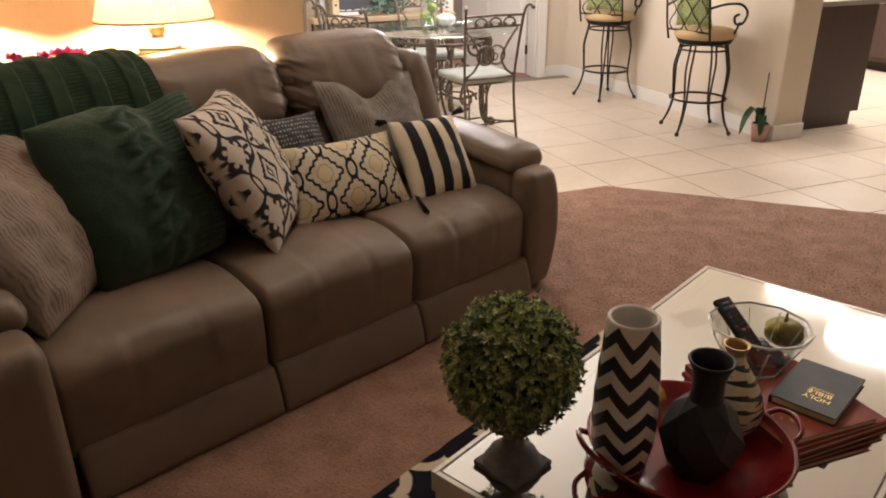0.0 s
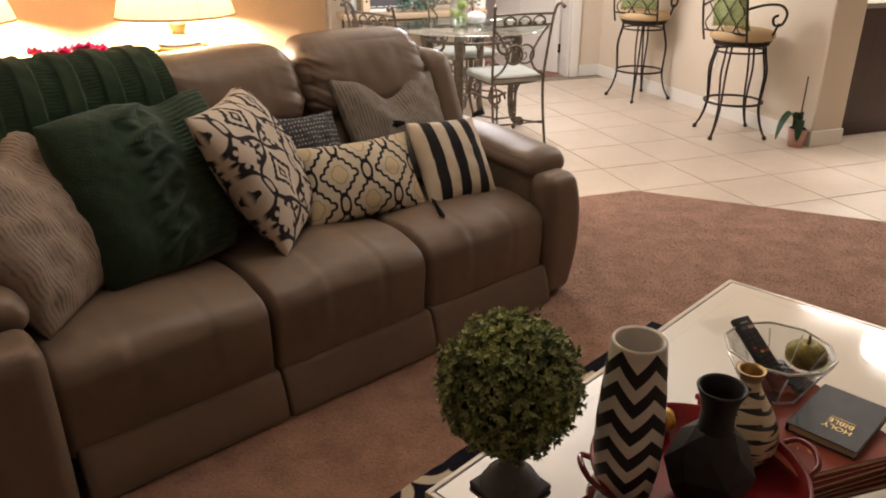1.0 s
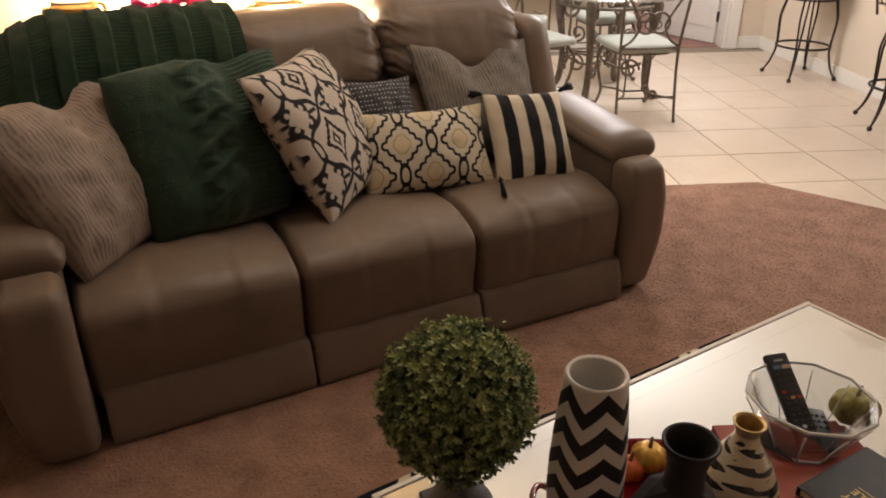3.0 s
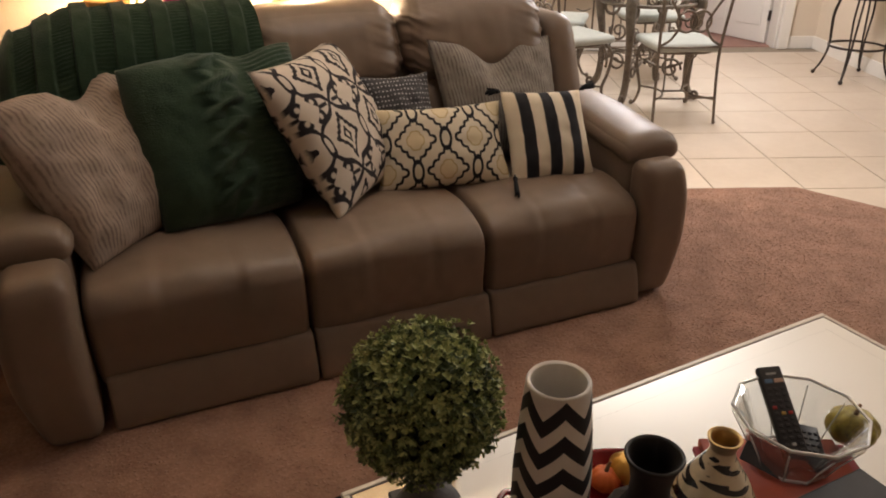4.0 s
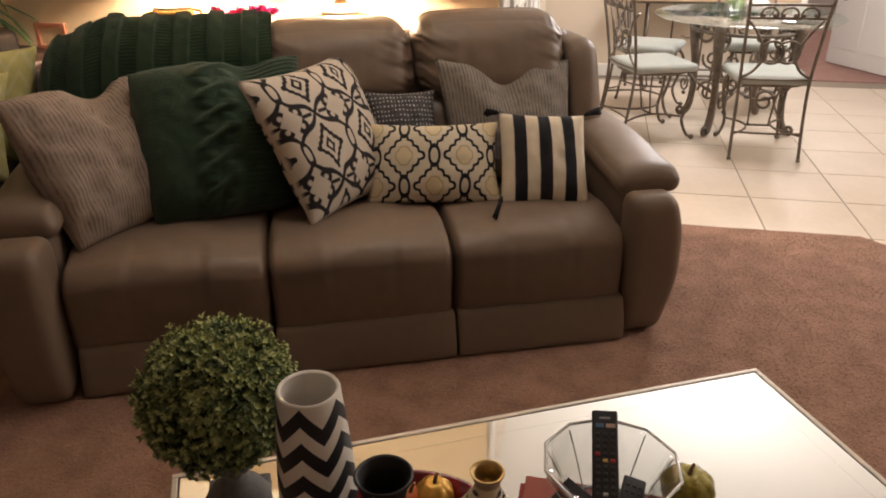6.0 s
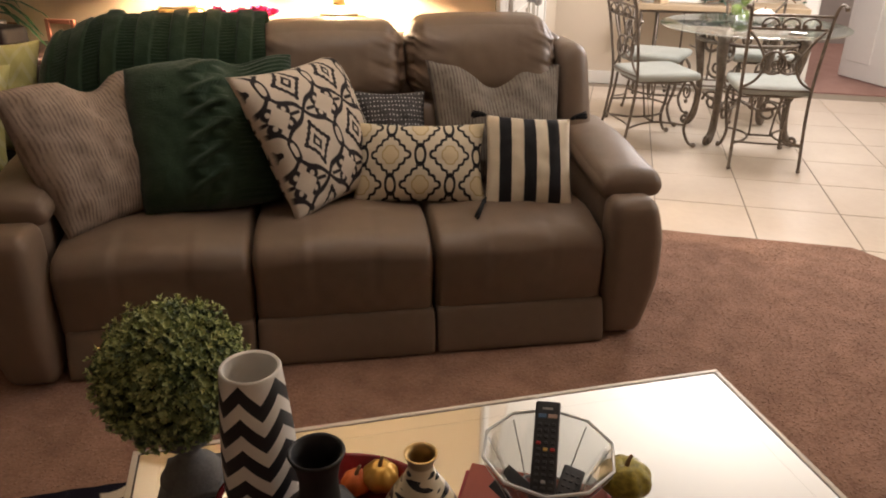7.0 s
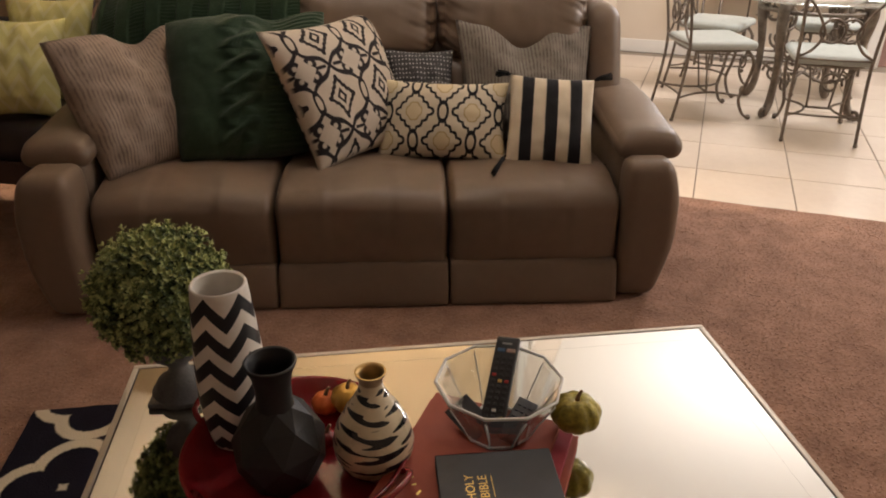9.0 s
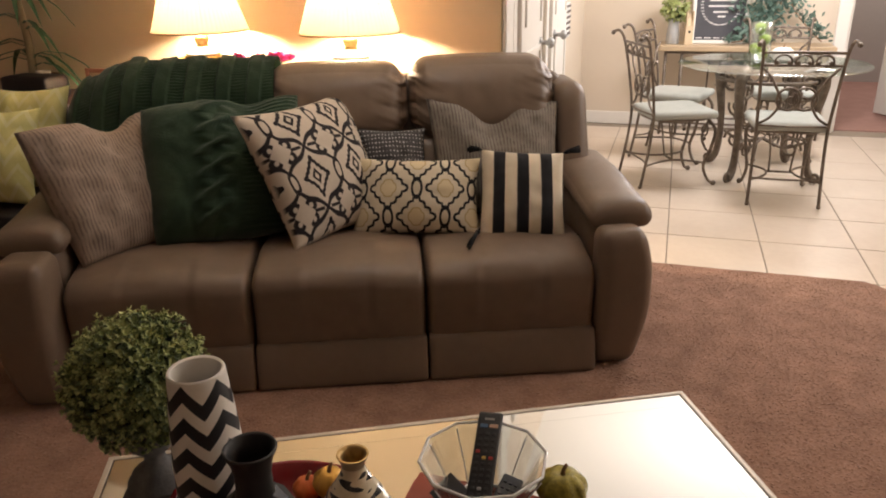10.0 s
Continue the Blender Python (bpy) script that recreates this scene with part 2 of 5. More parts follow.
white_glaze = surface("white ceramic", (0.78, 0.74, 0.68), None, 6, 0.35, spread=0.2)
urn_mat = surface("grey stone urn", (0.16, 0.155, 0.15), (0.105, 0.10, 0.10), 18, 0.85, bump=0.0012, bscale=160, spread=0.7)
leaf_mat = surface("boxwood leaf", (0.21, 0.26, 0.09), (0.075, 0.112, 0.048), 22, 0.5, spread=1.0)
leaf_light = surface("young boxwood leaf", (0.47, 0.50, 0.20), (0.29, 0.35, 0.13), 22, 0.5, spread=0.9)
# near-black green: the shade deep between the leaves, put into the colour
core_shade = surface("shaded topiary core", (0.018, 0.032, 0.012), None, 20, 0.7)
plant_leaf = surface("glossy leaf", (0.05, 0.13, 0.05), (0.03, 0.085, 0.035), 10, 0.35)
eucalyptus = surface("grey green leaf", (0.12, 0.19, 0.15), (0.06, 0.11, 0.085), 15, 0.6)
petal = surface("pink petal", (0.80, 0.10, 0.34), (0.66, 0.045, 0.24), 20, 0.6, subsurface=0.2)
book_red = surface("rust red cloth", (0.34, 0.065, 0.032), (0.27, 0.048, 0.024), 8, 0.6, bump=0.0004, bscale=600)
book_crimson = surface("crimson cloth", (0.36, 0.03, 0.045), None, 8, 0.6, bump=0.0004, bscale=600)
page_mat = surface("page edges", (0.68, 0.58, 0.42), (0.58, 0.48, 0.33), 5, 0.9, stretch=(1, 1, 90))
bible_mat = surface("grey leatherette", (0.040, 0.039, 0.042), (0.030, 0.029, 0.032), 12, 0.5, bump=0.0004, bscale=500)
gilt = surface("gold foil", (0.72, 0.50, 0.16), None, 10, 0.35, 0.8)
brass = surface("antique brass", (0.50, 0.35, 0.15), (0.38, 0.25, 0.10), 12, 0.35, 0.8)
plastic = surface("black plastic", (0.018, 0.018, 0.02), (0.013, 0.013, 0.015), 10, 0.38)
key_mat = surface("rubber key", (0.045, 0.045, 0.048), None, 10, 0.7)
key_mark = surface("key print", (0.42, 0.42, 0.42), None, 10, 0.6)
blue_key = surface("blue key", (0.10, 0.20, 0.36), None, 10, 0.5)
pale_key = surface("pale key", (0.60, 0.42, 0.34), None, 10, 0.5)
red_key = surface("red key", (0.45, 0.03, 0.03), None, 10, 0.5)
paper = surface("white paper", (0.78, 0.77, 0.74), None, 6, 0.8, spread=0.2)
glitter = surface("olive glitter", (0.33, 0.27, 0.035), (0.17, 0.135, 0.02), 90, 0.3, 0.35, bump=0.0012, bscale=350, spread=1.0)
orange_mat = surface("orange gourd", (0.66, 0.15, 0.022), (0.54, 0.10, 0.015), 14, 0.55, bump=0.0006, bscale=90)
gold_gourd = surface("gold gourd", (0.62, 0.36, 0.07), (0.50, 0.27, 0.05), 14, 0.32, 0.5)
pale_gourd = surface("pale gourd", (0.70, 0.55, 0.36), None, 14, 0.6)
silver_frame = surface("champagne frame", (0.66, 0.60, 0.52), (0.58, 0.52, 0.44), 8, 0.35, 0.35)
line_mat = surface("dark inlay", (0.10, 0.075, 0.065), None, 8, 0.5)
rug_mat = surface("navy rug pile", (0.014, 0.012, 0.020), (0.009, 0.008, 0.013), 14, 0.98, pattern=quatrefoil, bump=0.003, bscale=260, spec=0.1)
chalk = surface("chalkboard", (0.085, 0.085, 0.095), None, 8, 0.8)
chalk_ink = surface("chalk lettering", (0.72, 0.70, 0.68), None, 8, 0.9)
galvanised = surface("galvanised metal", (0.46, 0.46, 0.45), (0.36, 0.36, 0.35), 12, 0.45, 0.5)
pink_pot = surface("pink pot", (0.58, 0.33, 0.27), None, 10, 0.6)
counter_mat = surface("grey granite", (0.35, 0.32, 0.28), (0.22, 0.20, 0.18), 60, 0.25, spread=1.0)
apple_mat = surface("green apple", (0.30, 0.42, 0.05), (0.22, 0.34, 0.04), 8, 0.3)
wicker = surface("wicker", (0.30, 0.15, 0.06), (0.17, 0.08, 0.03), 30, 0.8, bump=0.003, bscale=120)
bark = surface("pale trunk", (0.40, 0.33, 0.22), (0.28, 0.22, 0.14), 12, 0.9, bump=0.002, bscale=60)


def thin_glass(name, tint, gloss):
    """A thin pane: clear through it, with an even gloss on top."""
    m = bpy.data.materials.new(name)
    m.use_nodes = True
    nt = m.node_tree
    nt.nodes.remove(nt.nodes["Principled BSDF"])
    t, g, mix = (nt.nodes.new("ShaderNode" + k) for k in ("BsdfTransparent", "BsdfGlossy", "MixShader"))
    t.inputs[0].default_value, g.inputs["Roughness"].default_value, mix.inputs[0].default_value = (*tint, 1), 0.03, gloss
    nt.links.new(t.outputs[0], mix.inputs[1]), nt.links.new(g.outputs[0], mix.inputs[2])
    nt.links.new(mix.outputs[0], nt.nodes["Material Output"].inputs[0])
    return m


vase_glass = thin_glass("thin clear glass", (0.92, 0.94, 0.93), 0.18)


def cut_glass(name, tint):
    """Clear glass whose gloss grows towards grazing angles."""
    m = thin_glass(name, tint, 0.1)
    nt = m.node_tree
    mix = next(n for n in nt.nodes if n.type == "MIX_SHADER")
    lw, curve_node = nt.nodes.new("ShaderNodeLayerWeight"), nt.nodes.new("ShaderNodeMapRange")
    lw.inputs[0].default_value = 0.5
    curve_node.inputs[1].default_value, curve_node.inputs[2].default_value = 0.30, 0.95
    curve_node.inputs[3].default_value, curve_node.inputs[4].default_value = 0.06, 0.75
    nt.links.new(lw.outputs["Facing"], curve_node.inputs[0])
    nt.links.new(curve_node.outputs[0], mix.inputs[0])
    return m


# whitish, mostly opaque: bright glints of the bowl's edges put into the colour
edge_glint = surface("whitish edge glint", (0.80, 0.81, 0.80), (0.70, 0.71, 0.70), 40, 0.06, spread=0.4, spec=1.0, coat=0.5)
edge_glint.node_tree.nodes["Principled BSDF"].inputs["Transmission Weight"].default_value = 0.2
bowl_glass = cut_glass("cut glass", (0.90, 0.91, 0.905))
glass_green = thin_glass("green table glass", (0.80, 0.89, 0.86), 0.42)


def mirror_material():
    m = surface("mirror glass", (0.74, 0.74, 0.715), (0.72, 0.72, 0.695), 2.0, 0.03, 1.0, spread=0.2, rough2=0.07)
    return m


mirror = mirror_material()


def shade_material():
    m = bpy.data.materials.new("pleated shade fabric")
    m.use_nodes = True
    nt = m.node_tree
    for n in list(nt.nodes):
        if n.type != "OUTPUT_MATERIAL":
            nt.nodes.remove(n)
    out = nt.nodes["Material Output"]
    d, t, mix = nt.nodes.new("ShaderNodeBsdfDiffuse"), nt.nodes.new("ShaderNodeBsdfTranslucent"), nt.nodes.new("ShaderNodeMixShader")
    d.inputs[0].default_value, t.inputs[0].default_value = (0.74, 0.64, 0.48, 1), (0.145, 0.110, 0.074, 1)
    mix.inputs[0].default_value = 0.55
    nt.links.new(d.outputs[0], mix.inputs[1]), nt.links.new(t.outputs[0], mix.inputs[2]), nt.links.new(mix.outputs[0], out.inputs[0])
    return m


shade_mat = shade_material()


# ---- building helpers ----
def smooth(bm, on=True):
    for f in bm.faces:
        f.smooth = on
    return bm


def mesh_of(name, bm, *materials):
    me = bpy.data.meshes.new(name)
    bm.normal_update()
    bm.to_mesh(me)
    bm.free()
    for m in materials:
        me.materials.append(m)
    return me


def part(name, bm, material, parent, label="", m=None):
    """One mesh object under a thing or a part."""
    ob = new(name, mesh_of(name, bm, material))
    ob.parent = parent
    if m is not None:
        ob.matrix_basis = m
    if label:
        ob["label"] = label
    return ob


def thing(name, m, label, category, group=""):
    ob = new(name)
    ob.empty_display_size = 0.1
    ob.matrix_basis = m
    return tagged(ob, label, category, group)


def single(name, bm, material, m, label, category, group="", kind=""):
    ob = new(name, mesh_of(name, bm, material))
    ob.matrix_basis = m
    return tagged(ob, label, category, group, kind)


def box(sx, sy, sz, at=(0, 0, 0), r=0.0, seg=2, rot=None):
    """A box with its centre at `at`, its edges rounded by r."""
    bm = bmesh.new()
    bmesh.ops.create_cube(bm, size=1.0)
    bmesh.ops.scale(bm, vec=(sx, sy, sz), verts=bm.verts)
    if r:
        bmesh.ops.bevel(bm, geom=list(bm.edges), offset=r, segments=seg, affect="EDGES", profile=0.5)
        if seg > 2:
            smooth(bm)
    if rot is not None:
        bmesh.ops.transform(bm, matrix=rot, verts=bm.verts)
    bmesh.ops.translate(bm, vec=at, verts=bm.verts)
    return bm


def join(*bms):
    out = bms[0]
    for b in bms[1:]:
        me = bpy.data.meshes.new("tmp")
        b.to_mesh(me)
        b.free()
        out.from_mesh(me)
        bpy.data.meshes.remove(me)
    return out


def puff(lo, hi, r, warp=None, n=14):
    """A soft rounded block between two corners; warp(p, q) moves each point, q in -1..1."""
    bm = bmesh.new()
    bmesh.ops.create_cube(bm, size=2.0)
    bmesh.ops.subdivide_edges(bm, edges=list(bm.edges), cuts=n, use_grid_fill=True)
    lo, hi = Vector(lo), Vector(hi)
    c, h = (lo + hi) / 2, (hi - lo) / 2
    for vert in bm.verts:
        q = Vector([math.sin(k * math.pi / 2) for k in vert.co])
        p = Vector((q.x * h.x, q.y * h.y, q.z * h.z))
        inner = Vector([max(-(a - min(r, a)), min(a - min(r, a), k)) for k, a in zip(p, h)])
        d = p - inner
        if d.length > 1e-6:
            p = inner + d.normalized() * min(r, min(h))
        vert.co = p + c
        if warp:
            vert.co = warp(vert.co.copy(), q)
    return smooth(bm)


def lathe(profile, seg=40, close=False, shape=None):
    """A turned body from (radius, height) pairs, with a uv map round and up it. shape(angle, k, r, z) may change r and z."""
    bm = bmesh.new()
    layer = bm.loops.layers.uv.new("UVMap")
    rows = []
    for k, (r, z) in enumerate(profile):
        ringv = []
        for s in range(seg):
            a = 2 * math.pi * s / seg
            rr, zz = shape(a, k / (len(profile) - 1), r, z) if shape else (r, z)
            ringv.append(bm.verts.new((rr * math.cos(a), rr * math.sin(a), zz)))
        rows.append(ringv)
    for k in range(len(rows) - 1):
        for s in range(seg):
            f = bm.faces.new((rows[k][s], rows[k][(s + 1) % seg], rows[k + 1][(s + 1) % seg], rows[k + 1][s]))
            f.smooth = True
            top = max(z for _, z in profile) or 1
            low = min(z for _, z in profile)
            for loop, (du, dk) in zip(f.loops, ((0, 0), (1, 0), (1, 1), (0, 1))):
                loop[layer].uv = ((s + du) / seg, (profile[k + dk][1] - low) / (top - low))
    if close:
        bm.faces.new(list(reversed(rows[0])))
        bm.faces.new(rows[-1])
    return bm


def tube(points, r, seg=8, closed=False, taper=None):
    """A round bar along a line of points."""
    pts = [Vector(p) for p in points]
    bm = bmesh.new()
    n = len(pts)
    rows, side = [], None
    for k, p in enumerate(pts):
        a = pts[(k - 1) % n] if (closed or k > 0) else p
        b = pts[(k + 1) % n] if (closed or k < n - 1) else p
        t = (b - a).normalized()
        if side is None:
            side = t.orthogonal().normalized()
        side = (side - t * side.dot(t)).normalized()
        up = t.cross(side)
        rad = r * (taper(k / max(1, n - 1)) if taper else 1.0)
        rows.append([bm.verts.new(p + (side * math.cos(2 * math.pi * s / seg) + up * math.sin(2 * math.pi * s / seg)) * rad) for s in range(seg)])
    for k in range(n if closed else n - 1):
        x, y = rows[k], rows[(k + 1) % n]
        for s in range(seg):
            bm.faces.new((x[s], x[(s + 1) % seg], y[(s + 1) % seg], y[s])).smooth = True
    if not closed:
        bm.faces.new(list(reversed(rows[0]))), bm.faces.new(rows[-1])
    return bm


def curve(points, steps=6):
    """A smooth line through the points."""
    p = [Vector(q) for q in points]
    out = []
    for k in range(len(p) - 1):
        a, b, c, d = p[max(k - 1, 0)], p[k], p[k + 1], p[min(k + 2, len(p) - 1)]
        for s in range(steps):
            t = s / steps
            out.append(0.5 * ((2 * b) + (c - a) * t + (2 * a - 5 * b + 4 * c - d) * t * t + (3 * b - a - 3 * c + d) * t ** 3))
    return out + [p[-1]]


def spiral(c, r0, r1, a0, turns, plane="xz", n=20):
    """Points of a scroll round c, from radius r0 to r1, starting at a0 degrees."""
    out = []
    for k in range(n + 1):
        t = k / n
        a, r = radians(a0) + 2 * math.pi * turns * t, r0 + (r1 - r0) * t
        x, y = r * math.cos(a), r * math.sin(a)
        out.append(Vector(c) + (Vector((x, 0, y)) if plane == "xz" else Vector((0, x, y)) if plane == "yz" else Vector((x, y, 0))))
    return out


def ball(r, at=(0, 0, 0), seg=12, squash=1.0):
    bm = bmesh.new()
    bmesh.ops.create_uvsphere(bm, u_segments=seg, v_segments=max(6, seg // 2), radius=r)
    bmesh.ops.scale(bm, vec=(1, 1, squash), verts=bm.verts)
    bmesh.ops.translate(bm, vec=at, verts=bm.verts)
    return smooth(bm)


def step(a, b, x):
    t = min(1.0, max(0.0, (x - a) / (b - a)))
    return t * t * (3 - 2 * t)


# ---- setting ----
def slab(name, u0, u1, v0, v1, z0, z1, material, label, category="wall", r=0.0):
    """A block of the house in the walls' own axes."""
    return single(name, box(u1 - u0, v1 - v0, z1 - z0, (0, 0, 0), r), material, hm((u0 + u1) / 2, (v0 + v1) / 2, (z0 + z1) / 2), label, category, kind="structure")


HIGH = 2.9
slab("wall_lamp", -4.6, 0.238, 1.43, 1.57, 0, HIGH, gold_wall, "tan painted wall lit by two table lamps")
slab("wall_far", 0.24, 2.32, 4.70, 4.84, 0, HIGH, beige_wall, "beige wall behind the console table")
slab("wall_far_right", 3.26, 3.60, 4.70, 4.84, 0, HIGH, beige_wall, "narrow beige wall beside the bedroom door")
slab("wall_far_lintel", 2.32, 3.26, 4.70, 4.84, 2.06, HIGH, beige_wall, "beige wall over the bedroom door")
slab("half_wall", 3.60, 3.86, 1.78, 4.84, 0, 1.06, beige_wall, "beige half wall behind the bar stools", r=0.012)
slab("wall_upper_far", 3.60, 9.0, 4.70, 4.84, 0, HIGH, beige_wall, "beige kitchen wall")
slab("wall_kitchen", 9.0, 9.14, -5.6, 4.84, 0, HIGH, beige_wall, "beige kitchen end wall")
slab("wall_back", -4.6, 9.14, -5.74, -5.6, 0, HIGH, beige_wall, "beige wall behind the viewer")
slab("wall_side", -4.74, -4.6, -5.74, 1.57, 0, HIGH, beige_wall, "beige side wall of the living room")
slab("ceiling", -4.74, 9.14, -5.74, 8.0, HIGH, HIGH + 0.1, ceil_mat, "off-white ceiling", "ceiling")
slab("bedroom_wall", 1.2, 5.2, 7.6, 7.7, 0, HIGH, grey_wall, "grey wall of the far bedroom")
slab("bedroom_wall_side", 1.1, 1.2, 4.84, 7.7, 0, HIGH, grey_wall, "grey side wall of the far bedroom")
slab("bedroom_wall_right", 5.1, 5.2, 4.84, 7.7, 0, HIGH, grey_wall, "grey side wall of the far bedroom")
slab("bedroom_floor", 1.2, 5.1, 4.78, 7.6, -0.03, 0.008, pink_carpet, "rose pink carpet past the far door", "carpet")
slab("bar_top", 3.50, 4.02, 1.72, 4.70, 1.062, 1.10, counter_mat, "grey granite bar top on the half wall", "counter", r=0.01)

# the wall of the closets, with two white doors
slab("wall_closet", 0.10, 0.24, 1.574, 4.84, 0, HIGH, beige_wall, "beige wall with two white closet doors")
for name, v0, v1 in (("door_1", 1.70, 2.32), ("door_2", 2.68, 3.30)):
    d = slab(name, 0.243, 0.283, v0, v1, 0.012, 2.03, white_paint, "closed white panelled closet door", "door", r=0.004)
    for z in (0.55, 1.45):
        for rail in ((0, -0.22, z), (0, 0.22, z)):
            part("panel_moulding", box(0.02, 0.03, 0.78, (0.022, rail[1], rail[2] - 1.02), 0.006), white_paint, d)
        part("panel_moulding", box(0.02, 0.44, 0.03, (0.022, 0, z + 0.37 - 1.02), 0.006), white_paint, d)
    side = 0.24 if name == "door_1" else -0.24
    bm = lathe([(0.0, 0.0), (0.03, 0.0), (0.03, 0.008), (0.012, 0.012), (0.012, 0.04), (0.028, 0.05), (0.03, 0.065), (0.018, 0.08), (0.0, 0.082)], 20)
    part("door_knob", bm, galvanised, d, "satin metal knob", pose(0.02, side, -0.08, 0, 90, 0))
    for w0, w1 in ((v0 - 0.09, v0 - 0.005), (v1 + 0.005, v1 + 0.09)):
        slab("trim_closet", 0.242, 0.262, w0, w1, 0.0, 2.12, white_paint, "white door casing", "trim", r=0.005)
slab("trim_wall_end", 0.241, 0.262, 1.436, 1.60, 0.0, HIGH, white_paint, "white corner casing at the end of the tan wall", "trim", r=0.006)
slab("trim_opening_left", 2.23, 2.325, 4.66, 4.699, 0, 2.10, white_paint, "white door casing", "trim", r=0.006)
slab("trim_jamb_left", 2.322, 2.345, 4.70, 4.86, 0, 2.06, white_paint, "white door jamb", "trim", r=0.004)
slab("trim_opening_right", 3.255, 3.35, 4.66, 4.699, 0, 2.10, white_paint, "white door casing", "trim", r=0.006)
slab("trim_jamb_right", 3.235, 3.258, 4.70, 4.86, 0, 2.06, white_paint, "white door jamb", "trim", r=0.004)
slab("baseboard_far", 0.262, 2.23, 4.682, 4.699, 0, 0.11, white_paint, "white baseboard", "trim", r=0.005)
slab("baseboard_far_right", 3.35, 3.582, 4.682, 4.699, 0, 0.11, white_paint, "white baseboard", "trim", r=0.005)
slab("baseboard_bar", 3.582, 3.599, 1.765, 4.70, 0, 0.11, white_paint, "white baseboard of the half wall", "trim", r=0.005)
slab("baseboard_bar_end", 3.582, 3.86, 1.762, 1.779, 0, 0.11, white_paint, "white baseboard round the end of the half wall", "trim", r=0.005)
slab("baseboard_lamp", -4.6, 0.238, 1.412, 1.429, 0, 0.11, white_paint, "white baseboard", "trim", r=0.005)

# the open bedroom door, ajar into the room beyond
d = single("door_3", box(0.84, 0.04, 2.03, (-0.42, 0, 1.02), 0.004), white_paint, hm(3.23, 4.87, 0.012, -62), "white panelled bedroom door standing open", "door", kind="structure")
for x in (-0.63, -0.21):
    for z0, z1 in ((0.15, 0.85), (1.0, 1.9)):
        part("door_panel", box(0.28, 0.012, z1 - z0, (x, -0.022, (z0 + z1) / 2), 0.005), white_paint, d)
for z in (0.25, 1.0, 1.8):
    part("hinge", box(0.02, 0.05, 0.09, (0.008, 0.0, z), 0.003), iron_dark, d, "dark steel hinge")

# carpet with a clipped corner, over the edge of the tiles
corner = Vector((2.29, 0.52))
uu, vv = Vector((math.cos(radians(HOUSE)), math.sin(radians(HOUSE)))), Vector((-math.sin(radians(HOUSE)), math.cos(radians(HOUSE))))
dd = Vector((0.431, -0.902))
outline = [corner - uu * 6.5, corner, corner + dd * 9.5, corner + dd * 9.5 - vv * 0.5, corner - uu * 6.5 - vv * 6.92]
bm = bmesh.new()
nx = 150
verts = []
rim = []
for a, b in zip(outline, outline[1:] + outline[:1]):
    steps = max(2, int((b - a).length / 0.05))
    for k in range(steps):
        p = a.lerp(b, k / steps)
        rim.append(Vector((p.x + 0.006 * noise.noise((p.x * 9, p.y * 9, 0)), p.y + 0.006 * noise.noise((p.x * 9, p.y * 9, 5)))))
top = bm.faces.new([bm.verts.new((p.x, p.y, 0.014)) for p in rim])
bm.normal_update()
if top.normal.z < 0:
    top.normal_flip()
ext = bmesh.ops.extrude_face_region(bm, geom=[top])
bmesh.ops.translate(bm, vec=(0, 0, -0.013), verts=[g for g in ext["geom"] if isinstance(g, bmesh.types.BMVert)])
bmesh.ops.recalc_face_normals(bm, faces=bm.faces)
carpet = single("carpet", bm, carpet_mat, Matrix.Identity(4), "brown pink cut-pile living room carpet", "carpet", kind="structure")

# ---- sofa ----
sofa = thing("sofa", pose(0, 0.4, 0.014), "taupe leather three-seat reclining sofa on brown carpet", "sofa")
SO = Vector((0, -0.4, -0.014))  # the sofa's parts are written in room metres and shifted to its base


def sofa_part(name, bm, material=None, label=""):
    bmesh.ops.translate(bm, vec=SO, verts=bm.verts)
    return part(name, bm, material or leather, sofa, label)


def crease(x, at, w=0.010):
    return math.exp(-((x - at) / w) ** 2)


def lumps(p, s, k):
    return k * noise.noise((p.x * s, p.y * s, p.z * s))


